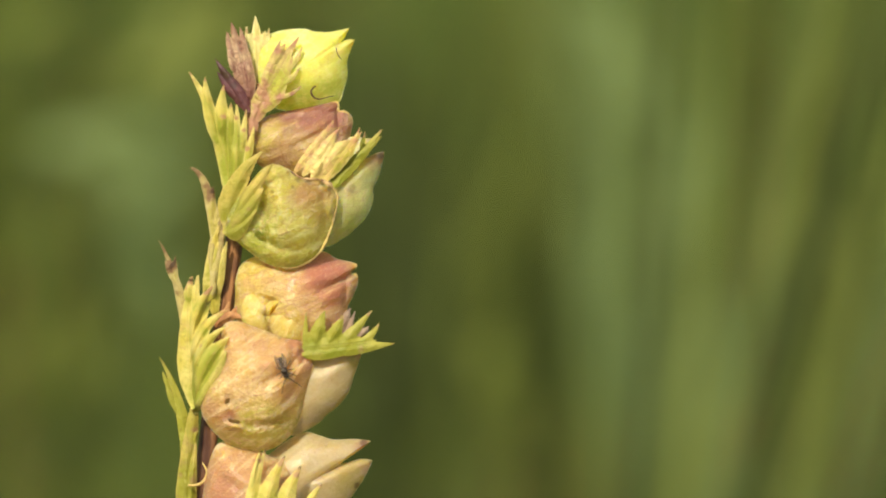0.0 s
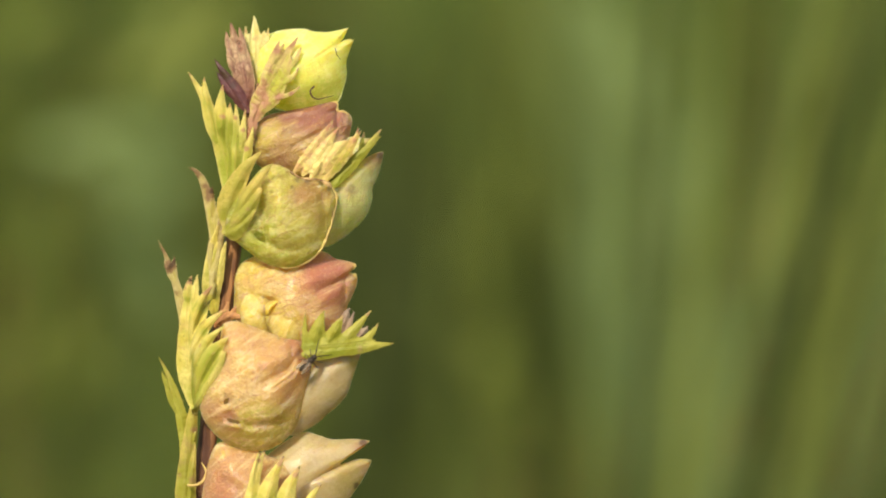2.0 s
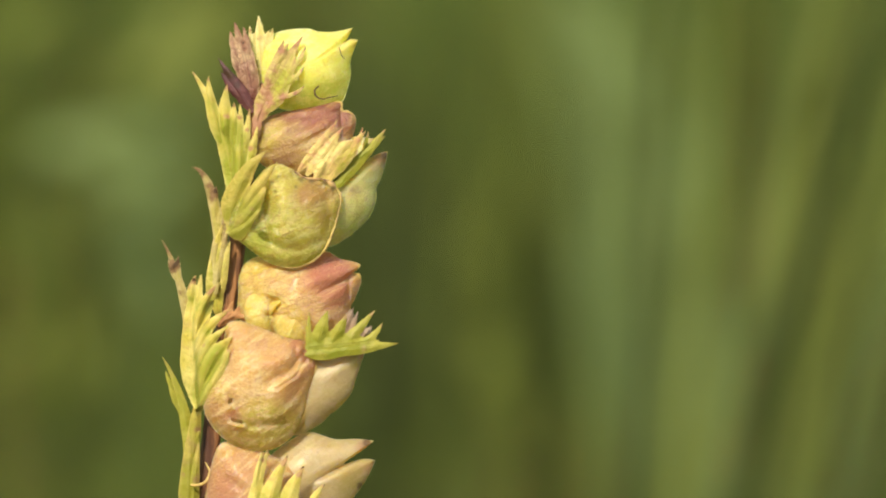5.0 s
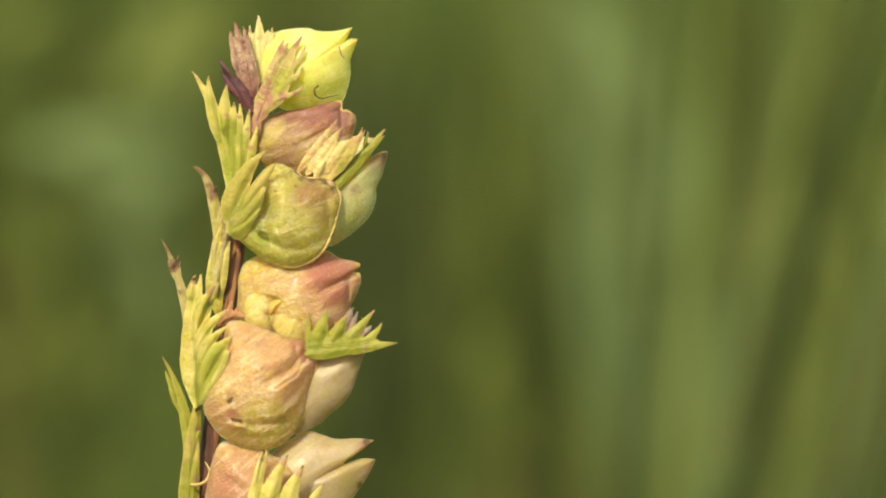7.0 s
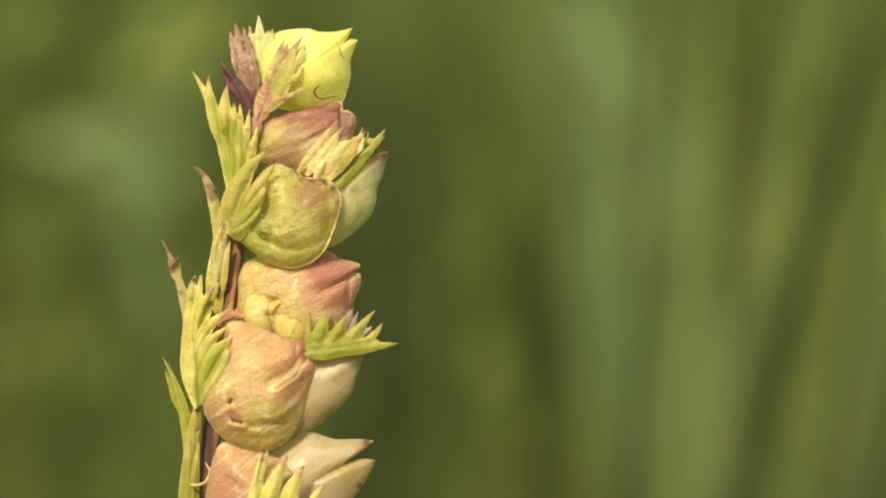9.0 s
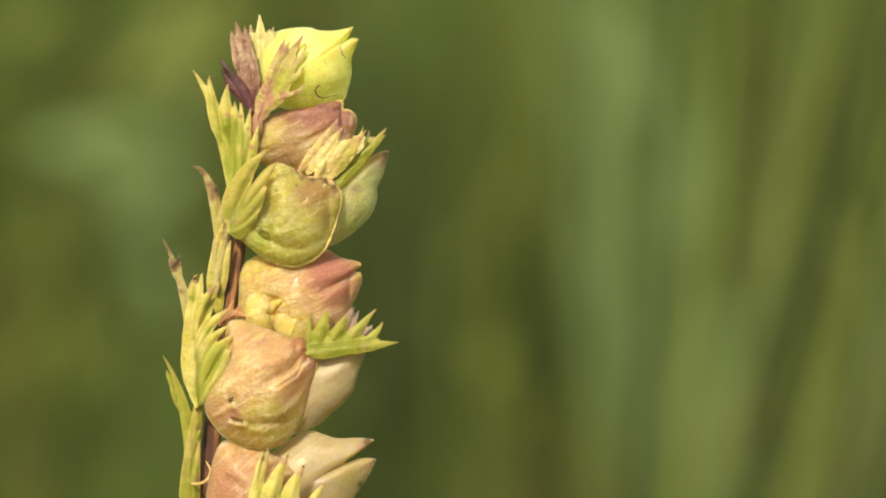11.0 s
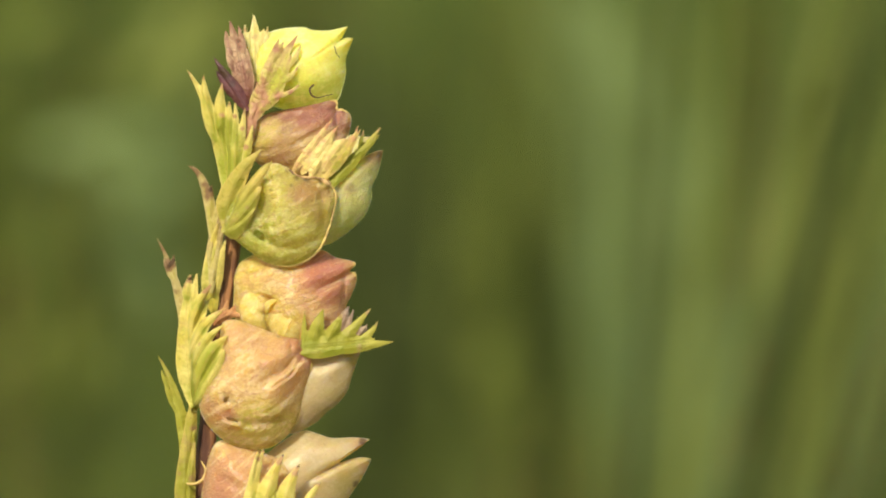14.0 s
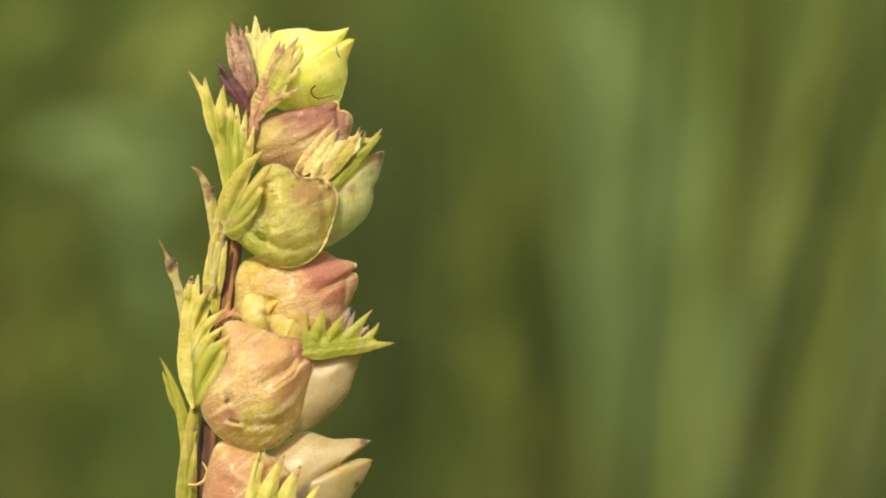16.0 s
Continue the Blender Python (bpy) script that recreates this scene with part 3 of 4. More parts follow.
def tuft(x_top, x_low, dist, mat, label, count, spread, wide, over, rng, uneven=0.25):
    """A tuft of long blades that crosses the view from x_low at its lower edge to x_top at its upper edge."""
    top, low = behind(x_top, 0, dist), behind(x_low, 882, dist)
    way = (top - low) / (top.z - low.z)
    root = low - way * low.z
    ob = new("grass_tuft")
    ob.location = (root.x, root.y, 0.0)
    for _ in range(count):
        px = rng.gauss(0, spread)
        h = (top.z + over) * rng.uniform(1 - uneven, 1 + uneven)
        lean = math.atan2(way.x, 1.0) + rng.gauss(0, 0.05)
        v, f = blades([(0, 0, 0, h, wide * rng.uniform(0.7, 1.3), rng.uniform(0, 6.28), rng.uniform(0.0, 0.16), rng.uniform(-0.5, 0.5))], 8)
        m = pose(px, rng.gauss(0, spread), -0.01, rng.gauss(0, 1.0), math.degrees(lean), 0)
        me = mesh_from("blade", [m @ Vector(q) for q in v], f, mat)
        hung("blade", me, ob)
    tagged(ob, label, "grass", "tall grass tufts behind the flower spike")
    TUFTS.append((ob, dist))
    return ob


def herb(x, y, dist, mat, label, count, spread, size, rng):
    """A leafy meadow herb: an upright stem with its crown of pointed leaves about a place of the view."""
    at = behind(x, y, dist)
    ob = new("meadow_herb")
    ob.location = (at.x, at.y, 0.0)
    v, f = limb([(0, 0, -0.01), (0.004, 0, 0.4 * at.z), (0, 0, at.z)], [0.0025, 0.002, 0.0012])
    hung("stalk", mesh_from("stalk", v, f, mat), ob)
    for _ in range(count):
        h = at.z + rng.gauss(0, spread)
        v, f = blades([(0, 0, 0, size * rng.uniform(0.7, 1.4), size * rng.uniform(0.16, 0.28), rng.uniform(0, 6.28), rng.uniform(0.2, 0.9), rng.uniform(0, 3.14))], 6)
        m = pose(0, 0, max(0.02, h), rng.gauss(0, 50), rng.gauss(0, 50), rng.uniform(0, 360))
        hung("leaf", mesh_from("leaf", [m @ Vector(q) for q in v], f, mat), ob)
    tagged(ob, label, "herb", "leafy herbs behind the flower spike")
    TUFTS.append((ob, dist))
    return ob


def broadleaf(dist, mat, label, leaves, rng):
    """A broad-leaved herb: one stalk, and at places of the view its oval leaves, each with length, width and turn."""
    unit = S * dist / DIST
    mean = behind(sum(q[0] for q in leaves) / len(leaves), max(q[1] for q in leaves), dist)
    ob = new("broad_leaved_herb")
    ob.location = (mean.x, mean.y, 0.0)
    root = Vector((mean.x, mean.y, 0.0))
    v, f = limb([(0, 0, -0.01), (0.003, 0, 0.5 * mean.z), (0, 0, mean.z)], [0.0010, 0.0008, 0.0006])
    hung("stalk", mesh_from("stalk", v, f, mat), ob)
    for x, y, long, wide, turn in leaves:
        mid = behind(x, y, dist + rng.gauss(0, 0.01)) - root
        m = Matrix.Translation(mid) @ pose(0, 0, 0, 62 + rng.gauss(0, 10), -turn, 0)
        verts, faces, rows = [], [], 10
        for k in range(rows + 1):
            t = k / rows
            half = 0.5 * wide * unit * max(0.02, math.sin(math.pi * t ** 0.85)) ** 0.8
            along = (t - 0.5) * long * unit
            for j in range(5):
                q = (j - 2) / 2
                verts.append(m @ Vector((along, q * half, 0.25 * half * q * q - 0.12 * along * along / (unit * long) + 0.1 * half * math.sin(9 * t + 3 * q))))
        for k in range(rows):
            for j in range(4):
                a = 5 * k + j
                faces.append((a, a + 1, a + 6, a + 5))
        hung("leaf", mesh_from("leaf", verts, faces, mat), ob)
        foot = m @ Vector((-0.5 * long * unit, 0, -0.03 * long * unit))
        v, f = limb([(0, 0, 0.92 * mean.z), 0.5 * (foot + Vector((0, 0, 0.9 * mean.z))), foot], [0.0008, 0.0007, 0.0006])
        hung("petiole", mesh_from("petiole", v, f, mat), ob)
    tagged(ob, label, "herb", "leafy herbs behind the flower spike")
    TUFTS.append((ob, dist))
    return ob


def limb(points, radii, sides=6):
    """A round limb through the points."""
    verts, faces = [], []
    for k, (p, r) in enumerate(zip(points, radii)):
        way = (Vector(points[min(k + 1, len(points) - 1)]) - Vector(points[max(k - 1, 0)])).normalized()
        side = way.cross(Vector((0.3, 0.2, 1))).normalized()
        up = side.cross(way)
        for s in range(sides):
            a = 2 * math.pi * s / sides
            verts.append(Vector(p) + r * (math.cos(a) * side + math.sin(a) * up))
    for k in range(len(points) - 1):
        for s in range(sides):
            a, b = k * sides + s, k * sides + (s + 1) % sides
            faces.append((a, b, b + sides, a + sides))
    faces.append(tuple(range(sides))[::-1])
    faces.append(tuple(range((len(points) - 1) * sides, len(points) * sides)))
    return verts, faces


ground()
meadow(5)
rng = random.Random(11)
PALE_TEXT, OLIVE_TEXT = "broad pale blue-green grass blades swaying behind", "olive green grass blades swaying behind"
DARK_TEXT = "dark green leaning grass blades"
tuft(1070, 1150, 1.7, BLADE_PALE, PALE_TEXT, 6, 0.010, 0.0050, 0.10, rng, 0.08)
tuft(1120, 1190, 2.0, BLADE_PALE, PALE_TEXT, 6, 0.012, 0.0045, 0.05, rng)
tuft(1060, 1110, 2.2, BLADE_PALE, PALE_TEXT, 4, 0.012, 0.0050, 0.10, rng)
tuft(1180, 1080, 1.3, BLADE_PALE, PALE_TEXT, 4, 0.008, 0.0060, -0.16, rng, 0.05)
# added dark tufts: the shade of the meadow gaps put into blade colour
tuft(985, 985, 1.6, BLADE_DARK, "dark blades added as the shaded gap beside the pale grass", 4, 0.006, 0.006, 0.05, rng, 0.1)
tuft(715, 690, 2.2, BLADE_DARK, "dark blades added as the shaded meadow behind the spike", 9, 0.022, 0.008, 0.0, rng)
tuft(665, 695, 1.45, BLADE_DARK, "dark blades added as the shaded meadow behind the spike", 12, 0.011, 0.006, 0.05, rng, 0.1)
tuft(925, 880, 2.5, BLADE_OLIVE, OLIVE_TEXT, 8, 0.034, 0.008, 0.05, rng)
tuft(840, 850, 2.4, BLADE_OLIVE, OLIVE_TEXT, 5, 0.020, 0.007, 0.03, rng)
tuft(1440, 1250, 1.1, BLADE_LIME, "yellow-green grass blades swaying behind", 4, 0.007, 0.0050, 0.10, rng, 0.06)
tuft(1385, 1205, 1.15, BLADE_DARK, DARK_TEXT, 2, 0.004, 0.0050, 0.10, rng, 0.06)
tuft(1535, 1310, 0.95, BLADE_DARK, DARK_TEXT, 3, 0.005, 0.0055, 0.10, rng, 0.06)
tuft(1610, 1385, 1.2, BLADE_LIME, "yellow-green grass blades swaying behind", 5, 0.006, 0.0050, 0.10, rng, 0.06)
tuft(1690, 1400, 1.0, BLADE_PALE, PALE_TEXT, 5, 0.009, 0.0046, 0.08, rng, 0.06)
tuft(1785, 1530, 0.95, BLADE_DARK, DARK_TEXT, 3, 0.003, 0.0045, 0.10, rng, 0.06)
tuft(1640, 1450, 1.2, BLADE_BROWN, "dry brown grass stalks leaning over", 2, 0.004, 0.0035, 0.10, rng, 0.06)
tuft(1440, 1110, 1.1, BLADE_PALE, PALE_TEXT, 3, 0.006, 0.0045, -0.075, rng, 0.05)
tuft(935, 955, 1.4, BLADE_BROWN, "short dry brown grass stalks", 4, 0.006, 0.0045, -0.11, rng, 0.04)
tuft(390, 350, 3.0, BLADE_OLIVE, OLIVE_TEXT, 5, 0.030, 0.010, 0.06, rng)
OLIVE_HERB, PALE_HERB = "olive green leafy herb out of focus", "pale green broad-leaved herb out of focus"
broadleaf(1.6, BLADE_PALE, PALE_HERB, [(120, 250, 120, 56, 8), (225, 235, 130, 56, -14), (200, 300, 110, 50, -34), (272, 330, 100, 46, -60)], rng)
broadleaf(1.8, BLADE_PALE, PALE_HERB, [(262, 450, 110, 60, 70), (290, 520, 110, 60, 95), (230, 380, 90, 50, 40)], rng)
broadleaf(1.5, BLADE_LIME, OLIVE_HERB, [(300, 40, 120, 60, 60), (365, 60, 130, 64, 100), (330, 130, 110, 60, 85), (400, 20, 110, 60, 120), (260, 110, 100, 50, 20)], rng)
broadleaf(1.55, BLADE_PALE, PALE_HERB, [(315, 190, 120, 60, 75), (335, 260, 120, 60, 100), (300, 320, 110, 56, 60), (345, 130, 110, 56, 95)], rng)
broadleaf(1.5, BLADE_OLIVE, OLIVE_HERB, [(60, 45, 110, 50, 30), (10, 640, 70, 44, 60), (40, 690, 90, 44, 100)], rng)
broadleaf(1.3, BLADE_BROWN, "dry brown leaf on a thin stalk", [(10, 500, 56, 26, 80)], rng)
broadleaf(2.0, BLADE_OLIVE, OLIVE_HERB, [(60, 420, 120, 60, 70), (110, 560, 120, 60, 100), (150, 640, 110, 60, 80), (60, 600, 90, 50, 50)], rng)
broadleaf(1.5, BLADE_PALE, PALE_HERB, [(1075, 70, 130, 70, 80), (1040, 20, 110, 60, 110), (1110, 150, 120, 60, 95)], rng)
broadleaf(1.7, BLADE_OLIVE, OLIVE_HERB, [(900, 330, 130, 70, 90), (870, 640, 110, 60, 80), (900, 720, 100, 60, 100), (830, 440, 90, 50, 75)], rng)
# added dark leaves where the meadow is only in shade
broadleaf(1.5, BLADE_DARK, "dark out-of-focus herb leaves added for shaded meadow gaps", [(650, 745, 110, 56, 80), (730, 800, 120, 60, 100), (690, 480, 110, 56, 90), (715, 560, 100, 50, 75), (665, 170, 110, 56, 85), (690, 270, 100, 50, 100)], rng)
broadleaf(1.3, BLADE_DARK, "dark out-of-focus herb leaves added for shaded meadow gaps", [(650, 215, 130, 70, 80), (690, 350, 130, 66, 100), (670, 440, 120, 66, 85), (690, 560, 120, 60, 95), (640, 690, 130, 66, 80), (700, 700, 110, 60, 100)], rng)
broadleaf(1.5, BLADE_DARK, "dark out-of-focus herb leaves added for shaded meadow gaps", [(50, 145, 110, 56, 60), (35, 335, 110, 60, 80), (185, 450, 100, 50, 100), (205, 740, 120, 60, 90), (110, 800, 120, 60, 70)], rng)
herb(1170, 330, 2.2, BLADE_PALE, "pale green leafy herb out of focus", 12, 0.022, 0.04, rng)
herb(1380, 150, 2.4, BLADE_LIME, OLIVE_HERB, 14, 0.03, 0.045, rng)
herb(1450, 500, 2.3, BLADE_LIME, OLIVE_HERB, 14, 0.03, 0.045, rng)
herb(1300, 700, 2.2, BLADE_PALE, "pale green leafy herb out of focus", 12, 0.03, 0.045, rng)


# ---------------------------------------------------------------- the flower spike
def flower_spike():
    plant = new("yellow_rattle")
    plant.rotation_mode = "QUATERNION"
    low = 441 + BASE / S
    v, f = tube([(328, low + 60, 0), (330, low - 900, 4), (334, 1500, 10), (338, 1150, 14), (352, 900, 16), (372, 780, 18), (385, 640, 20), (402, 520, 20), (416, 430, 16), (430, 330, 8), (441, 250, 0), (450, 196, -6), (462, 150, -2)],
                [24, 22, 19, 18, 17, 17, 16, 16, 15, 12, 10, 8, 5], 28, 160, 0.35)
    hung("stem", mesh_from("stem", v, f, STEM), plant, "reddish brown ridged stem")

    # pairs of pouches from the top of the spike downwards
    top = calyx(plant, [(478, 186), (452, 150), (450, 105), (464, 72), (496, 56), (540, 52), (558, 57), (584, 58), (602, 55), (619, 51), (619, 54), (611, 70), (606, 76), (617, 71), (629, 72), (628, 77), (617, 108), (617, 134), (611, 160), (600, 184), (562, 198), (515, 200)],
                (535, 122), 10, 50, YELLOW, "bright lemon yellow calyx at the tip of the spike", (470, 190, 640, 60), folds=[(598, 86, 610, 74, 4, 5), (575, 96, 600, 84, 12, -2)],
                blush=[(621, 60, 14, 0.8), (628, 80, 12, 0.7), (592, 66, 10, 0.4), (555, 62, 6, 0.3)], green=[(540, 190, 44, 0.9), (575, 160, 30, 0.6), (470, 150, 26, 0.5)], seed=1.3, crinkle=0.4, even=15.0)
    v, f = tube([(560, 154, -46), (553, 162, -50), (556, 172, -49), (566, 177, -46), (580, 174, -40), (594, 171, -32)], [1.5, 1.6, 1.5, 1.2, 0.8, 0.5], 6, 30)
    hung("dried_thread", mesh_from("dried_thread", v, f, THREAD), top, "curled dark dried thread")
    v, f = tube([(597, 86, -32), (600, 98, -34), (606, 106, -30)], [0.7, 0.8, 0.4], 6, 14)
    hung("dried_thread", mesh_from("dried_thread", v, f, THREAD), top, "short dark dried thread")

    calyx(plant, [(448, 282), (443, 258), (452, 226), (476, 206), (510, 198), (555, 190), (598, 181), (602, 197), (614, 199), (625, 207), (626, 224), (619, 252), (608, 290), (590, 330), (540, 330), (486, 310)],
          (525, 252), -8, 46, ROSE_TOP, "rose and olive dry calyx below the tip", (440, 290, 620, 200), folds=[(500, 214, 596, 200, 9, 9), (560, 240, 612, 206, 7, 6), (599, 204, 602, 246, 4, 9), (609, 215, 608, 240, 6, 5), (460, 262, 500, 226, 10, -4), (505, 236, 560, 216, 6, 5), (520, 262, 572, 236, 6, 4), (500, 204, 590, 190, 7, -5)],
          margin=(0.36, 0.54, 3.0), blush=[(510, 204, 24, 1.0), (550, 198, 26, 1.2), (592, 195, 26, 1.2), (608, 225, 24, 0.8), (490, 290, 34, 0.6), (548, 232, 22, 0.5), (515, 255, 18, 0.3), (470, 206, 20, 0.4)], green=[(455, 250, 34, 1.0), (480, 215, 26, 0.8)], stain=[(606, 222, 9, 0.5), (545, 215, 8, 0.35), (520, 232, 6, 0.3)], seed=4.1)
    calyx(plant, [(560, 300), (590, 256), (620, 244), (652, 246), (672, 248), (672, 250), (660, 266), (648, 283), (638, 290), (660, 276), (679, 270), (682, 276), (673, 312), (663, 334), (662, 356), (650, 386), (622, 414), (608, 424), (582, 438), (555, 430), (545, 370)],
          (588, 350), -10, 40, PALE_GREEN, "pale green calyx with two dry pointed teeth", (545, 400, 690, 260), folds=[(648, 284, 600, 320, 7, 5), (650, 300, 620, 340, 14, -4)],
          blush=[(674, 280, 16, 1.0), (655, 292, 16, 0.6), (660, 250, 18, 0.6), (625, 334, 22, 0.4)], green=[(620, 390, 50, 0.7)], stain=[(677, 277, 7, 1.2), (624, 336, 12, 0.6), (660, 288, 5, 0.6)], seed=7.7, crinkle=0.8)
    third = calyx(plant, [(404, 402), (410, 372), (436, 336), (466, 300), (490, 292), (512, 300), (532, 314), (566, 317), (588, 328), (601, 350), (594, 386), (586, 414), (572, 444), (548, 466), (514, 477), (474, 468), (442, 446), (416, 424)],
          (500, 390), -59, 35, GREENISH, "green and yellow calyx with a torn hollow", (400, 410, 600, 330), holes=[(464, 420, 12, 6.5, 40)], hollows=[(464, 420, 18, 10), (450, 408, 16, 6), (515, 312, 16, 10), (445, 380, 28, 14)],
          folds=[(440, 420, 462, 438, 8, -4), (472, 426, 494, 441, 7, 8), (494, 441, 532, 445, 9, 5), (532, 445, 574, 424, 9, 4), (474, 400, 486, 424, 7, -9), (468, 402, 466, 345, 13, 22), (500, 405, 498, 340, 18, -11), (525, 400, 570, 350, 24, -8), (530, 318, 585, 345, 7, 8), (573, 345, 580, 410, 7, 7), (440, 450, 500, 462, 9, -5), (482, 320, 470, 300, 5, 6)],
          # large green spot at left also paints the clasping leaf's shadow
          margin=(0.45, 0.80, 2.6), blush=[(555, 330, 24, 0.85), (560, 362, 26, 0.6), (575, 395, 20, 0.5), (530, 345, 20, 0.6), (460, 300, 12, 0.5), (590, 345, 16, 0.6)], green=[(440, 390, 50, 1.3), (462, 418, 20, 1.0), (500, 466, 34, 0.45), (555, 455, 26, 0.2)],
          stain=[(572, 325, 7, 1.0), (586, 335, 6, 0.9), (530, 319, 6, 0.8), (548, 321, 7, 0.8), (484, 341, 4, 0.9), (520, 332, 4, 0.8), (412, 418, 5, 0.9), (560, 336, 6, 0.3)], seed=2.2, crinkle=0.9)
    v, f = tube([(510, 300, -58), (522, 309, -62), (534, 316, -63), (550, 318, -66), (568, 319, -66), (582, 326, -64), (592, 336, -60), (596, 352, -58)], [0.6, 1.5, 1.0, 2.2, 1.4, 3.4, 1.6, 0.6], 10, 70, 1.6)
    hung("curled_rim", mesh_from("curled_rim", v, f, DARK_RIM), third, "dark dry curled rim of the calyx mouth")
    calyx(plant, [(418, 520), (419, 494), (432, 466), (470, 452), (530, 456), (572, 446), (598, 459), (624, 465), (634, 471), (622, 484), (634, 488), (635, 504), (626, 528), (617, 548), (616, 590), (612, 640), (560, 660), (480, 604), (432, 582), (418, 556)],
          (530, 540), -18, 50, PINK, "pink-flushed yellow calyx", (430, 560, 640, 466), folds=[(540, 500, 622, 474, 13, -7), (568, 516, 616, 496, 7, 7), (560, 540, 606, 512, 13, -5), (466, 526, 492, 538, 4, 8), (470, 566, 484, 542, 4, 8), (440, 570, 470, 572, 5, 5), (614, 500, 612, 550, 5, 6), (440, 490, 470, 486, 6, 4)],
          hollows=[(482, 540, 10, 8), (446, 520, 9, 4), (440, 500, 7, 4)], margin=(0.37, 0.52, 3.0), blush=[(600, 478, 34, 1.0), (562, 495, 30, 0.7), (590, 520, 26, 0.7), (560, 460, 24, 0.5), (610, 560, 30, 0.45), (540, 540, 26, 0.32), (530, 500, 30, 0.2), (570, 570, 30, 0.25)],
          green=[(450, 470, 40, 0.7), (450, 545, 34, 1.0), (495, 572, 34, 1.1), (525, 580, 24, 0.7)], stain=[(612, 510, 8, 0.3), (432, 520, 6, 0.3), (480, 545, 4, 0.7), (470, 528, 3, 0.6), (474, 566, 3, 0.5)], seed=9.4)
    for rim, mid, away, lean in (([(477, 566), (483, 550), (497, 540), (518, 546), (538, 556), (548, 580), (540, 606), (512, 612), (488, 596)], (512, 578), -50, (480, 600, 520, 540)),
                                 ([(428, 548), (434, 530), (450, 520), (468, 526), (476, 540), (472, 558), (478, 576), (472, 594), (446, 588), (431, 570)], (452, 556), -44, (430, 590, 470, 520)),
                                 ([(470, 545), (478, 536), (494, 532), (498, 536), (486, 546), (480, 558), (474, 560)], (481, 546), -52, (472, 560, 496, 534))):
        calyx(plant, rim, mid, away, 15, CRUMPLE, "crumpled yellow petal remnant pressed against the calyx", lean, seed=mid[0] * 0.1, crinkle=0.5, green=[(mid[0], mid[1] + 20, 14, 0.5)], blush=[(mid[0] - 10, mid[1] - 16, 10, 0.4)], name="petal")
    calyx(plant, [(500, 700), (520, 650), (560, 630), (606, 624), (640, 622), (636, 645), (628, 668), (618, 698), (598, 722), (580, 736), (566, 750), (540, 765), (515, 772), (490, 750)],
          (556, 690), -36, 28, PALE, "pale straw translucent calyx", (500, 740, 650, 620), green=[(600, 720, 40, 0.4), (625, 640, 14, 0.7)], blush=[(636, 630, 12, 0.6), (630, 655, 9, 0.5), (548, 640, 9, 0.7)], seed=5.6, crinkle=0.35)
    calyx(plant, [(357, 722), (362, 690), (378, 648), (392, 604), (398, 576), (420, 569), (450, 578), (492, 594), (532, 604), (538, 618), (556, 638), (556, 656), (543, 700), (536, 738), (518, 770), (488, 794), (456, 800), (420, 794), (390, 776), (366, 748)],
          (455, 690), -58, 56, PEACH, "peach-coloured papery calyx with a torn hole", (365, 740, 560, 610), holes=[(404, 711, 6, 3.5, -50), (416, 747, 13, 3.6, 12)], hollows=[(412, 738, 12, 6), (402, 706, 10, 5)],
          folds=[(412, 716, 416, 730, 3, 8), (412, 722, 420, 736, 4, -6), (404, 753, 428, 758, 4, -5), (428, 751, 462, 757, 8, 4.5), (462, 757, 502, 748, 9, 4), (502, 748, 530, 714, 9, 4), (440, 753, 500, 752, 7, 4), (404, 755, 430, 758, 5, -4), (450, 655, 532, 618, 12, -8), (470, 680, 536, 640, 8, 8), (480, 700, 530, 655, 9, -6), (500, 720, 534, 680, 7, 4), (420, 625, 500, 606, 10, 5), (520, 612, 520, 640, 5, 5), (500, 668, 533, 628, 2.5, 4), (516, 672, 538, 640, 2.5, 4), (486, 690, 524, 664, 3, 4)],
          margin=(0.44, 0.70, 1.5), blush=[(522, 610, 20, 1.1), (552, 646, 14, 1.0), (537, 632, 12, 0.9), (490, 650, 26, 0.35), (530, 665, 18, 0.5), (500, 700, 24, 0.4), (412, 735, 12, 0.7), (385, 735, 24, 0.45), (420, 765, 20, 0.4), (430, 600, 30, 0.3), (460, 600, 24, 0.4), (480, 625, 30, 0.15), (520, 690, 20, 0.3), (372, 720, 20, 0.4), (400, 760, 20, 0.4)],
          # stains near (404, 715), (412, 740), (420, 750) paint the holes' inner dark
          green=[(490, 775, 50, 1.2), (440, 785, 44, 1.1), (460, 730, 34, 0.5), (375, 690, 24, 0.5)], stain=[(404, 715, 4, 0.7), (412, 740, 4, 0.45), (530, 628, 6, 0.5), (497, 600, 5, 0.6), (508, 602, 5, 0.5), (534, 622, 4, 0.6), (420, 750, 5, 0.4)], seed=3.7, crinkle=0.9)
    calyx(plant, [(440, 900), (462, 826), (500, 788), (540, 766), (568, 772), (592, 779), (630, 778), (656, 781), (655, 785), (636, 800), (604, 823), (634, 814), (658, 815), (659, 822), (644, 852), (622, 884), (596, 930), (540, 970), (470, 960)],
          (530, 866), -26, 36, PALE, "pale straw calyx with two spread pointed teeth", (460, 930, 670, 800), folds=[(604, 823, 550, 856, 7, 6), (590, 790, 650, 784, 8, -4), (560, 800, 620, 800, 14, -4)],
          blush=[(640, 790, 18, 0.75), (570, 780, 26, 0.35), (650, 830, 16, 0.5)], green=[(620, 850, 40, 0.7)], stain=[(646, 785, 7, 1.5), (634, 861, 6, 1.4), (657, 819, 4, 0.9)], seed=6.5, crinkle=0.45)
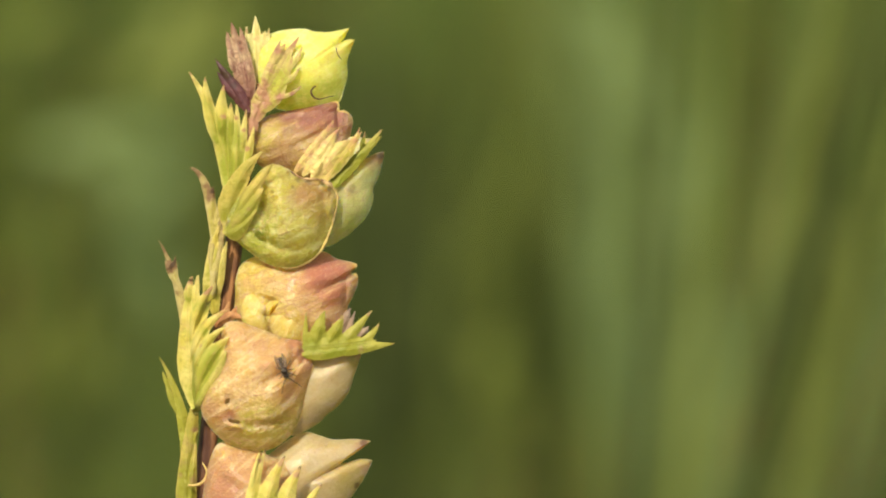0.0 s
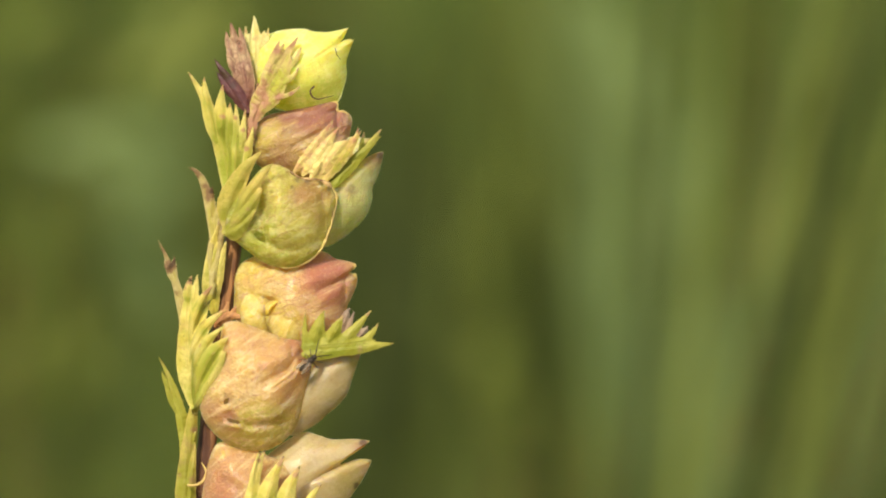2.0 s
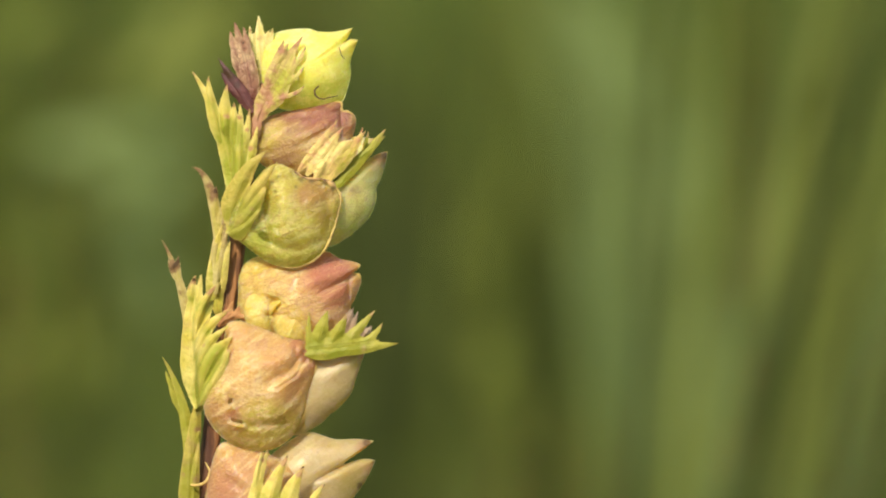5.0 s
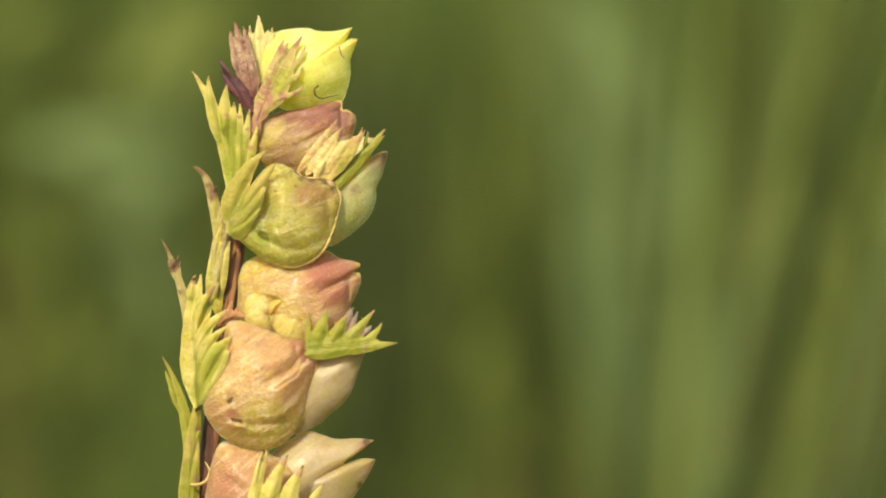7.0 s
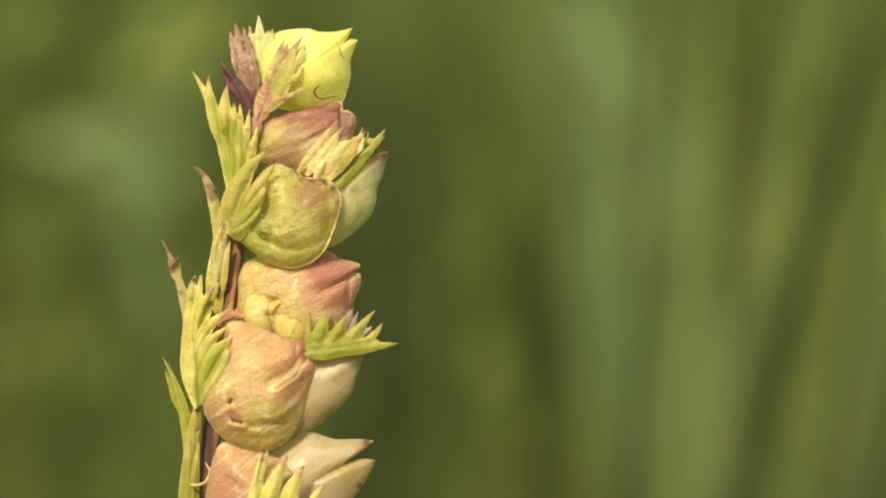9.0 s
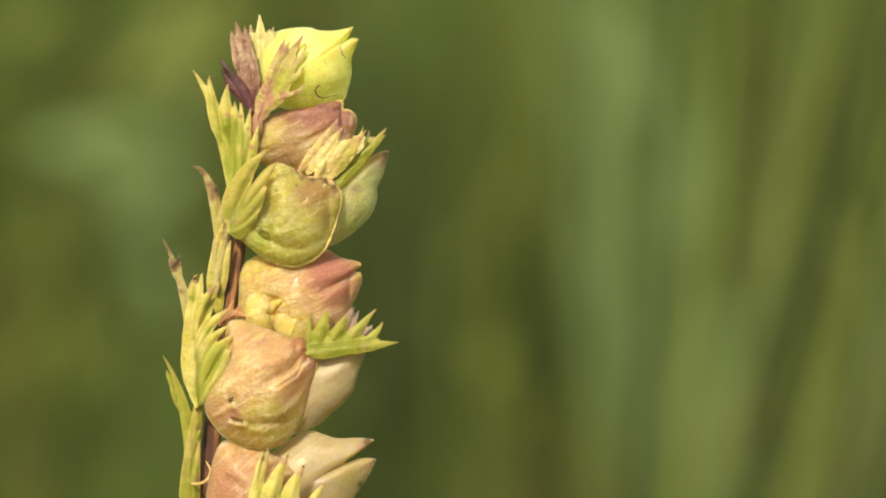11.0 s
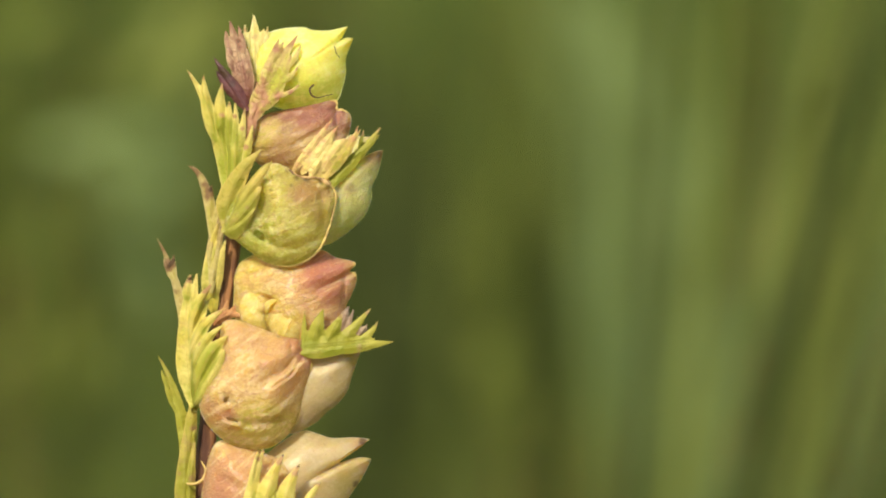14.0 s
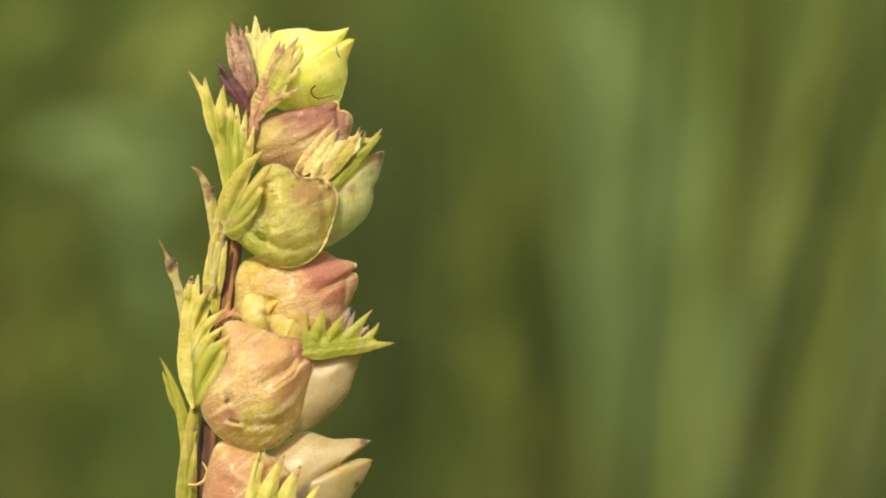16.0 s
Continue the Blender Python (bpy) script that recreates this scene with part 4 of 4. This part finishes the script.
    calyx(plant, [(356, 920), (362, 870), (374, 812), (392, 784), (430, 790), (480, 808), (520, 830), (536, 870), (528, 930), (500, 990), (440, 1010), (390, 985), (362, 950)],
          (450, 890), -44, 56, PEACH, "peach-coloured papery calyx at the lower edge of the spike", (370, 960, 540, 820), folds=[(390, 850, 440, 870, 10, 6), (480, 830, 520, 850, 10, -5)],
          blush=[(390, 860, 56, 0.85), (440, 820, 30, 0.4), (430, 910, 46, 0.5)], green=[(420, 960, 50, 0.6)], seed=8.8, crinkle=1.1)

    # bracts: blade and teeth of each
    B = lambda *a, **k: bract(plant, *a, **k)
    B(BRACT_PURPLE, "purple-brown withered bract", [(442, 196, 432, 120, 411, 39, 32, -14, -16), (444, 192, 440, 116, 427, 48, 27, -12, -14), (416, 104, 407, 80, 404, 57, 12, -14, -12), (420, 132, 409, 108, 406, 84, 11, -14, -12), (436, 104, 437, 84, 434, 64, 10, -12, -10), (444, 140, 446, 112, 443, 92, 9, -12, -12)], green=0.75, fold=0.35, blend=5, seed=1, stains=[(427, 78, 4, 0.9), (429, 88, 4, 0.9), (432, 130, 6, 0.3), (411, 44, 6, 0.3)], pales=[(417, 62, 9, 0.7), (420, 84, 9, 0.6), (432, 102, 8, 0.5), (412, 50, 5, 0.5), (428, 60, 6, 0.5)])
    B(BRACT_DARK, "dark purple shrivelled bract", [(442, 198, 420, 160, 383, 106, 24, -26, -22), (430, 182, 404, 160, 387, 128, 14, -24, -18), (434, 180, 414, 142, 392, 120, 13, -28, -26)], green=0.5, fold=0.5, seed=2, stains=[(404, 136, 8, 0.9), (416, 152, 6, 0.7), (398, 128, 6, 0.6)])
    B(BRACT_CREAM, "pale cream-yellow pointed bract", [(458, 190, 458, 110, 454, 29, 37, 6, 2), (452, 180, 441, 110, 438, 46, 22, 8, 2), (466, 140, 472, 92, 479, 51, 17, 8, 0), (460, 100, 468, 74, 472, 55, 15, 6, 0), (450, 120, 444, 84, 445, 60, 14, 6, 0)], dry=0.4, green=0.3, blend=4, seed=3, stains=[(457, 70, 6, 0.3), (439, 56, 4, 0.4), (478, 58, 4, 0.3)])
    B(BRACT_MIX, "green bract with brown margin", [(452, 218, 476, 150, 533, 64, 37, -26, -40), (464, 182, 482, 122, 499, 71, 22, -32, -40), (486, 118, 498, 92, 507, 78, 12, -38, -42), (462, 202, 502, 164, 520, 102, 27, -34, -40), (518, 122, 530, 106, 537, 84, 8, -38, -38),
                                                   (506, 150, 522, 140, 533, 121, 9, -38, -38), (454, 214, 474, 180, 514, 168, 15, -28, -38), (490, 176, 522, 172, 536, 151, 7, -36, -36), (446, 264, 444, 215, 472, 160, 20, -18, -34)], dry=0.5, green=0.0, fold=0.14, blend=5, seed=4,
      greens=[(505, 140, 24, 0.9), (490, 160, 16, 0.6), (520, 105, 12, 0.6)], stains=[(452, 186, 7, 0.28), (460, 164, 7, 0.25), (469, 142, 6, 0.22), (479, 118, 6, 0.25), (495, 92, 8, 0.45), (512, 76, 9, 0.4), (530, 74, 9, 0.55), (450, 222, 14, 0.6), (458, 200, 12, 0.5), (447, 246, 12, 0.5), (472, 182, 12, 0.5), (498, 173, 9, 0.5), (470, 163, 12, 0.35), (484, 128, 9, 0.28), (476, 148, 8, 0.3), (536, 153, 6, 0.9), (534, 124, 5, 0.7), (538, 86, 4, 0.6), (520, 168, 6, 0.5)], pales=[(486, 112, 10, 0.6), (462, 190, 8, 0.4)])
    B(BRACT_GOLD, "yellow bract with long sharp teeth", [(408, 400, 419, 248, 335, 126, 29, -20, -24), (392, 262, 366, 190, 365, 137, 25, -24, -30), (400, 268, 390, 200, 398, 152, 26, -26, -34), (412, 280, 410, 220, 411, 182, 17, -26, -36), (420, 290, 424, 230, 421, 183, 15, -26, -34),
                                                         (428, 295, 432, 240, 438, 196, 15, -26, -34), (436, 300, 446, 260, 452, 224, 13, -26, -36), (410, 410, 420, 320, 422, 225, 46, -20, -32), (388, 250, 394, 222, 398, 204, 16, -32, -40)], dry=0.35, green=0.5, fold=0.36, seed=5, greens=[(410, 240, 18, 1.0), (415, 300, 30, 0.8), (408, 370, 30, 0.7), (400, 225, 12, 0.8)], pales=[(352, 160, 10, 0.6), (370, 165, 10, 0.7), (398, 180, 10, 0.8), (384, 195, 12, 0.6), (420, 205, 10, 0.6), (432, 230, 8, 0.6)], stains=[(337, 131, 5, 0.6), (342, 144, 4, 0.35), (366, 141, 5, 0.5), (398, 157, 5, 0.45), (411, 187, 4, 0.6), (438, 201, 4, 0.5), (372, 178, 4, 0.3), (398, 208, 6, 0.5), (347, 165, 5, 0.4), (420, 210, 4, 0.6), (434, 232, 4, 0.5), (440, 265, 5, 0.7)])
    # the strong green spot darkens the lower lobes in place of shadow
    B(BRACT, "yellow-green toothed bract clasping the calyx", [(402, 402, 408, 320, 468, 268, 40, -42, -76), (404, 410, 434, 352, 487, 289, 26, -62, -98), (402, 412, 432, 392, 468, 334, 40, -60, -92), (404, 414, 424, 414, 452, 378, 34, -60, -90)], dry=0.35, green=0.35, fold=0.3, blend=3, seed=6, greens=[(444, 378, 28, 1.2), (428, 330, 14, 0.5), (412, 398, 24, 0.8)], pales=[(455, 285, 12, 0.7), (470, 305, 12, 0.8), (436, 350, 14, 0.5), (420, 390, 10, 0.5)], stains=[(447, 322, 6, 0.25), (442, 372, 5, 0.3), (474, 318, 5, 0.25)])
    B(BRACT_ROSY, "golden bract with rose edges and spreading sharp teeth", [(566, 318, 588, 276, 618, 250, 50, -62, -70), (524, 306, 560, 262, 594, 213, 16, -58, -70), (540, 310, 580, 262, 601, 229, 24, -60, -70), (582, 318, 612, 270, 642, 235, 26, -62, -60), (556, 316, 572, 290, 590, 258, 30, -62, -72), (620, 272, 632, 250, 638, 227, 7, -60, -58)], dry=0.45, green=0.1, fold=0.2, blend=5, seed=9,
      greens=[(604, 300, 14, 0.5)], pales=[(585, 270, 16, 0.7), (605, 255, 12, 0.6), (560, 290, 12, 0.4)], stains=[(530, 300, 15, 0.3), (550, 276, 15, 0.28), (568, 252, 14, 0.26), (586, 226, 12, 0.32), (602, 238, 7, 0.32), (637, 232, 4, 0.7), (630, 250, 6, 0.3)])
    B(BRACT_GREEN, "green bract with thin spreading teeth", [(584, 332, 628, 296, 680, 228, 24, -60, -44), (622, 290, 650, 268, 677, 242, 15, -58, -42), (640, 266, 645, 250, 648, 235, 6, -56, -50), (590, 334, 604, 322, 612, 300, 14, -58, -54)], dry=0.45, green=0.6, fold=0.28, seed=10, pales=[(655, 262, 12, 0.6), (668, 244, 8, 0.5)], stains=[(646, 240, 4, 0.8), (676, 234, 4, 0.5)])
    B(BRACT_DRY, "yellow bract with grey dried tip", [(384, 500, 386, 308, 337, 298, 19, 0, -4), (380, 410, 374, 365, 380, 331, 17, -2, -8), (380, 420, 384, 386, 398, 356, 14, -4, -8), (376, 480, 380, 420, 398, 380, 18, -6, -12), (378, 520, 386, 450, 401, 398, 18, -8, -14), (386, 430, 380, 395, 374, 352, 17, -2, -6)], dry=1.0, green=0.5, fold=0.3, seed=11, stains=[(376, 340, 8, 0.8), (372, 352, 8, 0.4), (350, 310, 8, 0.35), (366, 330, 6, 0.4)])
    B(BRACT_GOLD, "pale yellow sheathing bract", [(384, 560, 366, 480, 390, 398, 30, 2, -14), (376, 515, 372, 470, 390, 430, 22, -6, -16), (384, 545, 392, 470, 404, 428, 16, -4, -18)], dry=0.35, green=0.2, fold=0.3, seed=12)
    B(BRACT_DRY, "narrow bract with dark dried tip", [(332, 640, 335, 520, 283, 426, 17, -10, -6), (316, 510, 308, 478, 313, 454, 11, -10, -8), (312, 500, 300, 480, 294, 462, 10, -10, -6)], dry=0.8, green=0.5, fold=0.3, seed=13, stains=[(308, 470, 8, 0.9), (300, 478, 7, 0.7), (290, 445, 6, 0.35), (314, 462, 5, 0.6), (318, 520, 6, 0.35)])
    B(BRACT_GOLD, "broad yellow-green toothed bract", [(348, 728, 324, 612, 339, 500, 38, -20, -26), (336, 540, 334, 512, 343, 489, 17, -26, -32), (345, 560, 348, 520, 353, 487, 14, -26, -30), (338, 640, 336, 552, 381, 505, 26, -28, -44), (346, 590, 362, 560, 376, 530, 16, -22, -24),
                                                  (338, 670, 338, 586, 404, 550, 25, -34, -62), (342, 690, 346, 612, 403, 578, 24, -42, -76), (348, 712, 356, 640, 408, 598, 48, -40, -78), (348, 722, 374, 690, 402, 622, 46, -44, -84)], dry=0.35, green=0.3, fold=0.36, blend=3, seed=14,
      greens=[(330, 520, 12, 0.2), (364, 545, 12, 0.8), (376, 640, 20, 0.7), (360, 665, 18, 0.4), (385, 620, 14, 0.6), (366, 590, 9, 0.7), (350, 700, 18, 0.5), (330, 540, 12, 0.4), (392, 596, 8, 0.6)], pales=[(340, 580, 12, 0.8), (345, 620, 14, 0.8), (352, 600, 10, 0.7), (380, 563, 10, 0.7), (385, 585, 10, 0.6), (335, 660, 12, 0.5)],
      stains=[(339, 498, 6, 0.9), (345, 496, 4, 0.6), (366, 518, 6, 0.6), (374, 511, 5, 0.5), (330, 510, 7, 0.3), (357, 613, 5, 0.35), (386, 557, 7, 0.25), (398, 552, 5, 0.35)])
    B(BRACT_GREEN, "narrow green bract", [(332, 900, 347, 740, 284, 633, 24, -8, -10), (314, 730, 300, 700, 296, 677, 8, -10, -8), (302, 690, 292, 672, 290, 658, 6, -10, -8), (332, 800, 332, 764, 347, 741, 18, -12, -14), (328, 840, 334, 790, 351, 764, 18, -12, -16)], dry=0.35, green=0.7, fold=0.3, seed=17)
    B(BRACT, "yellow-green bract beside the stem", [(332, 960, 325, 850, 337, 740, 30, -10, -18), (336, 820, 343, 740, 351, 686, 22, -14, -26), (326, 890, 338, 850, 346, 812, 16, -14, -20), (330, 960, 336, 900, 350, 762, 24, -8, -14)], dry=0.4, green=0.7, fold=0.45, seed=18, greens=[(330, 830, 20, 0.7), (340, 870, 24, 0.8)], stains=[(347, 762, 7, 0.5), (343, 790, 6, 0.3), (322, 842, 6, 0.3), (345, 850, 9, 0.35), (318, 800, 5, 0.25)])
    v, f = tube([(335, 860, -26), (350, 860, -34), (363, 852, -36), (368, 836, -32), (360, 820, -26)], [2.2, 2.8, 2.9, 2.2, 0.8], 8, 26)
    hung("tendril", mesh_from("tendril", v, f, MARGIN), plant, "curled yellow bract tooth")
    B(BRACT_GREEN, "green bract with long upright teeth", [(546, 634, 541, 600, 544, 553, 12, -70, -72), (556, 632, 560, 595, 577, 551, 30, -70, -76), (572, 626, 590, 600, 611, 558, 30, -70, -72), (598, 622, 620, 596, 661, 550, 22, -68, -58), (632, 612, 660, 600, 673, 573, 13, -62, -52),
                                                           (544, 616, 600, 612, 668, 604, 46, -68, -54), (556, 624, 640, 618, 701, 609, 24, -68, -50), (540, 629, 575, 627, 620, 619, 26, -68, -62)], dry=0.3, green=0.3, fold=0.18, blend=5, seed=19,
      greens=[(552, 612, 16, 0.7), (600, 622, 18, 0.5), (640, 614, 14, 0.5), (566, 585, 8, 0.4)], pales=[(572, 570, 8, 0.5), (604, 578, 8, 0.5), (625, 590, 12, 0.5), (670, 600, 12, 0.6), (650, 570, 8, 0.4), (575, 605, 10, 0.3)], stains=[(609, 562, 5, 0.5), (655, 557, 5, 0.4), (672, 578, 4, 0.5), (640, 619, 8, 0.3), (544, 557, 4, 0.5), (698, 610, 4, 0.4)])
    B(BRACT_BROWN, "brown withered bract tooth", [(600, 610, 606, 576, 622, 546, 24, -36, -34), (606, 610, 622, 580, 630, 552, 12, -36, -30)], dry=0.8, seed=20)
    B(BRACT_BROWN, "grey-brown withered bract", [(628, 612, 632, 590, 644, 571, 28, -40, -34), (634, 606, 648, 592, 654, 578, 12, -40, -34)], dry=0.5, seed=21)
    B(BRACT_GOLD, "golden bract with four sharp upright teeth", [(446, 990, 436, 880, 473, 795, 26, -110, -96), (448, 900, 448, 840, 462, 800, 13, -110, -100), (470, 990, 458, 884, 507, 807, 42, -110, -101), (500, 990, 488, 900, 535, 825, 44, -108, -94), (530, 980, 530, 900, 573, 857, 24, -100, -82), (480, 1010, 470, 940, 490, 880, 80, -110, -104)], dry=0.4, green=0.1, fold=0.36, seed=22, pales=[(455, 850, 14, 0.5), (480, 860, 14, 0.6), (515, 870, 14, 0.6)], stains=[(505, 810, 6, 0.9), (498, 822, 5, 0.5), (533, 828, 6, 0.9), (526, 842, 5, 0.5), (471, 798, 5, 0.8), (462, 816, 5, 0.4), (571, 859, 5, 0.8), (478, 850, 5, 0.25), (508, 860, 5, 0.25)])
    B(BRACT_RUST, "rusty brown scales at the stem node", [(384, 578, 402, 552, 442, 566, 15, -20, -34), (392, 576, 404, 556, 408, 534, 14, -14, -18), (402, 574, 420, 552, 424, 540, 12, -16, -22), (380, 572, 392, 562, 400, 548, 12, -14, -16)], dry=0.5, seed=30)
    return tagged(plant, "fading yellow rattle spike with papery calyces and toothed bracts", "wild flower")


PLANT = flower_spike()


# ---------------------------------------------------------------- insects
def ball(rx, ry, rz, centre, bend=0.0, rings=12, sides=16):
    verts, faces = [], []
    for j in range(rings + 1):
        a = math.pi * j / rings
        for k in range(sides):
            b = 2 * math.pi * k / sides
            x = -math.cos(a)
            verts.append(Vector((centre[0] + rx * x, centre[1] + ry * math.sin(a) * math.cos(b), centre[2] + rz * math.sin(a) * math.sin(b) + bend * x * x)))
    for j in range(rings):
        for k in range(sides):
            a, b = j * sides + k, j * sides + (k + 1) % sides
            faces.append((a, b, b + sides, a + sides))
    return verts, faces


def insect(label):
    """A tiny winged insect: head towards +x, back towards +z, feet at z = 0, in millimetres."""
    body = new("small_winged_insect")
    mm = 0.00104

    def put(name, shape, mat, text=""):
        v, f = shape
        return hung(name, mesh_from(name, [q * mm for q in v], f, mat), body, text)

    put("head", ball(0.30, 0.38, 0.34, (1.0, 0, 0.52)), CHITIN)
    put("thorax", ball(0.56, 0.44, 0.46, (0.34, 0, 0.62)), CHITIN)
    put("abdomen", ball(0.74, 0.32, 0.30, (-0.78, 0, 0.48), -0.10), CHITIN)
    for s in (-1, 1):
        put("antenna", limb([(1.2, 0.1 * s, 0.62), (1.45, 0.3 * s, 0.9), (1.8, 0.58 * s, 1.0), (2.3, 0.95 * s, 1.02), (2.85, 1.25 * s, 0.95)], [0.07, 0.07, 0.06, 0.05, 0.035]), CHITIN, "long thin black antenna")
        for at, out in ((0.65, 0.75), (0.35, 0.15), (0.05, -0.7)):
            put("leg", limb([(at, 0.22 * s, 0.42), (at + 0.3 * out, 0.62 * s, 0.75), (at + 0.75 * out, 0.95 * s, 0.32), (at + 1.05 * out, 1.15 * s, 0.03)], [0.07, 0.06, 0.045, 0.03]), CHITIN_PALE, "thin dark brown leg")
        rows, verts, faces = 14, [], []
        for k in range(rows + 1):
            t = k / rows
            w = 0.62 * math.sin(math.pi * min(1, t * 0.93 + 0.05)) ** 0.7
            mid = Vector((0.35 - 2.15 * t, (0.12 + 0.34 * t) * s, 0.98 - 0.20 * t))
            for j in range(4):
                q = j / 3 - 0.4
                verts.append(mid + Vector((0.08 * q, w * q * s, 0.05 * math.sin(6 * q + 3 * t) - 0.03)))
        for k in range(rows):
            for j in range(3):
                a = 4 * k + j
                faces.append((a, a + 1, a + 5, a + 4))
        wing = put("wing", (verts, faces), WING, "clear, faintly smoky wing")
        thick = wing.modifiers.new("thickness", "SOLIDIFY")
        thick.thickness = 0.012 * mm
    return tagged(body, label, "insect", "tiny insects about the flower spike")


BUG = insect("tiny black winged insect walking on the peach calyx")
FLYER = insect("tiny dark winged insect flying past the meadow grass")


def perch(x, y, away, heading, roll=0.0, pitch=0.0):
    """The pose of an insect at a design place, its back to the viewer, its head towards heading (degrees, anticlockwise from right)."""
    at = Matrix.Translation((ROOT_X, -BASE * ST, 0)) @ pose(0, 0, 0, -TILT) @ Matrix.Translation(place((x, y, away)))
    face = pose(0, 0, 0, -TILT) @ pose(0, 0, 0, 90, 0, 0)
    return Matrix.Translation(at.translation) @ face.to_3x3().to_4x4() @ pose(0, 0, 0, 0, 0, heading) @ pose(0, 0, 0, roll, pitch, 0)


# ---------------------------------------------------------------- what moves
def motions():
    # the spike: sideways swing of its tip and its rise, in design units at its upper end
    sway = [(0, -2, -1), (1, -2, 0), (1.5, -2, -1), (2, -3.5, -1), (2.5, -2, 0), (3, -1.5, 0), (3.5, 0, 0), (4, 1.5, 0), (5.2, 4, -2), (6.5, 4.8, -3), (7, 3.4, -2.5), (7.5, 3.3, -2.5),
            (8, 6, -1.8), (8.5, 3.2, -1.6), (9, 3.6, -1.6), (10.2, 5.5, -2.5), (11.5, 3.6, -4), (12, -1.2, -2.8), (12.5, -3, -3), (13, -4.5, -2.8), (13.5, -3, -4), (14, -4.6, -3.6),
            (14.5, -7.5, -3.6), (15, -3.3, -3.2), (15.5, -4.6, -2.6), (16, -2, -2)]
    arm = (441 - 300) * S + BASE
    walk(PLANT, [(t, pose(ROOT_X, -BASE * ST, -dy * S) @ pose(0, 0, 0, -TILT, math.degrees(dx * S / arm), 0)) for t, dx, dy in sway])
    gust = random.Random(3)
    for ob, dist in TUFTS:
        k, lag = gust.uniform(0.7, 1.3), gust.uniform(0, 0.4)
        base = ob.location.copy()
        rows = []
        for i in range(33):
            t = i * 0.5
            s = 0.55 * math.sin(t * 0.62 + lag) + 0.3 * math.sin(t * 1.55 + 3 * lag + k) + 0.2 * math.sin(t * 2.9 + 5 * k)
            rows.append((t, pose(base.x, base.y, 0, 0.3 * s, min(1.3, 0.62 * dist) * k * s, 0)))
        walk(ob, rows)
    walk(BUG, [(0.0, perch(502, 652, -103, -70)), (0.2, perch(516, 656, -98, -38)), (0.4, perch(529, 662, -94, -12)), (0.5, perch(533, 661, -91, 2, 0, 12)), (0.6, perch(540, 654, -87, 24, 0, 14)), (0.8, perch(544, 648, -85, 44, 0, 14)),
               (1.0, perch(545, 643, -85, 42, 0, 14)), (2.2, perch(545, 643, -85, 42, 0, 14)), (2.4, perch(544, 645, -85, 20, 10, 12)), (2.9, perch(545, 645, -85, 16, 10, 12)), (2.967, perch(547, 645, -88, 10, 10)), (3.0, perch(612, 676, -140, -10)),
               (3.1, perch(948, 779, -170, -20)), (3.2, perch(1420, 950, -160, -20)), (3.4, perch(2300, 1300, 200, -10)), (4.0, perch(2600, 3900, 600, -10)), (16.0, perch(2600, 3900, 600, -10))])
    walk(FLYER, [(0.0, perch(-2400, 3900, 600, 150)), (5.4, perch(-2400, 3900, 600, 150)), (5.9, perch(700, 1250, 800, 150)), (6.2, perch(330, 350, 300, 150)), (6.3, perch(58, 220, 260, 150)), (6.4, perch(-240, 80, 240, 150)),
                 (6.9, perch(-2400, 1500, 600, 150)), (7.4, perch(-2400, 3900, 600, 150)), (16.0, perch(-2400, 3900, 600, 150))])


motions()
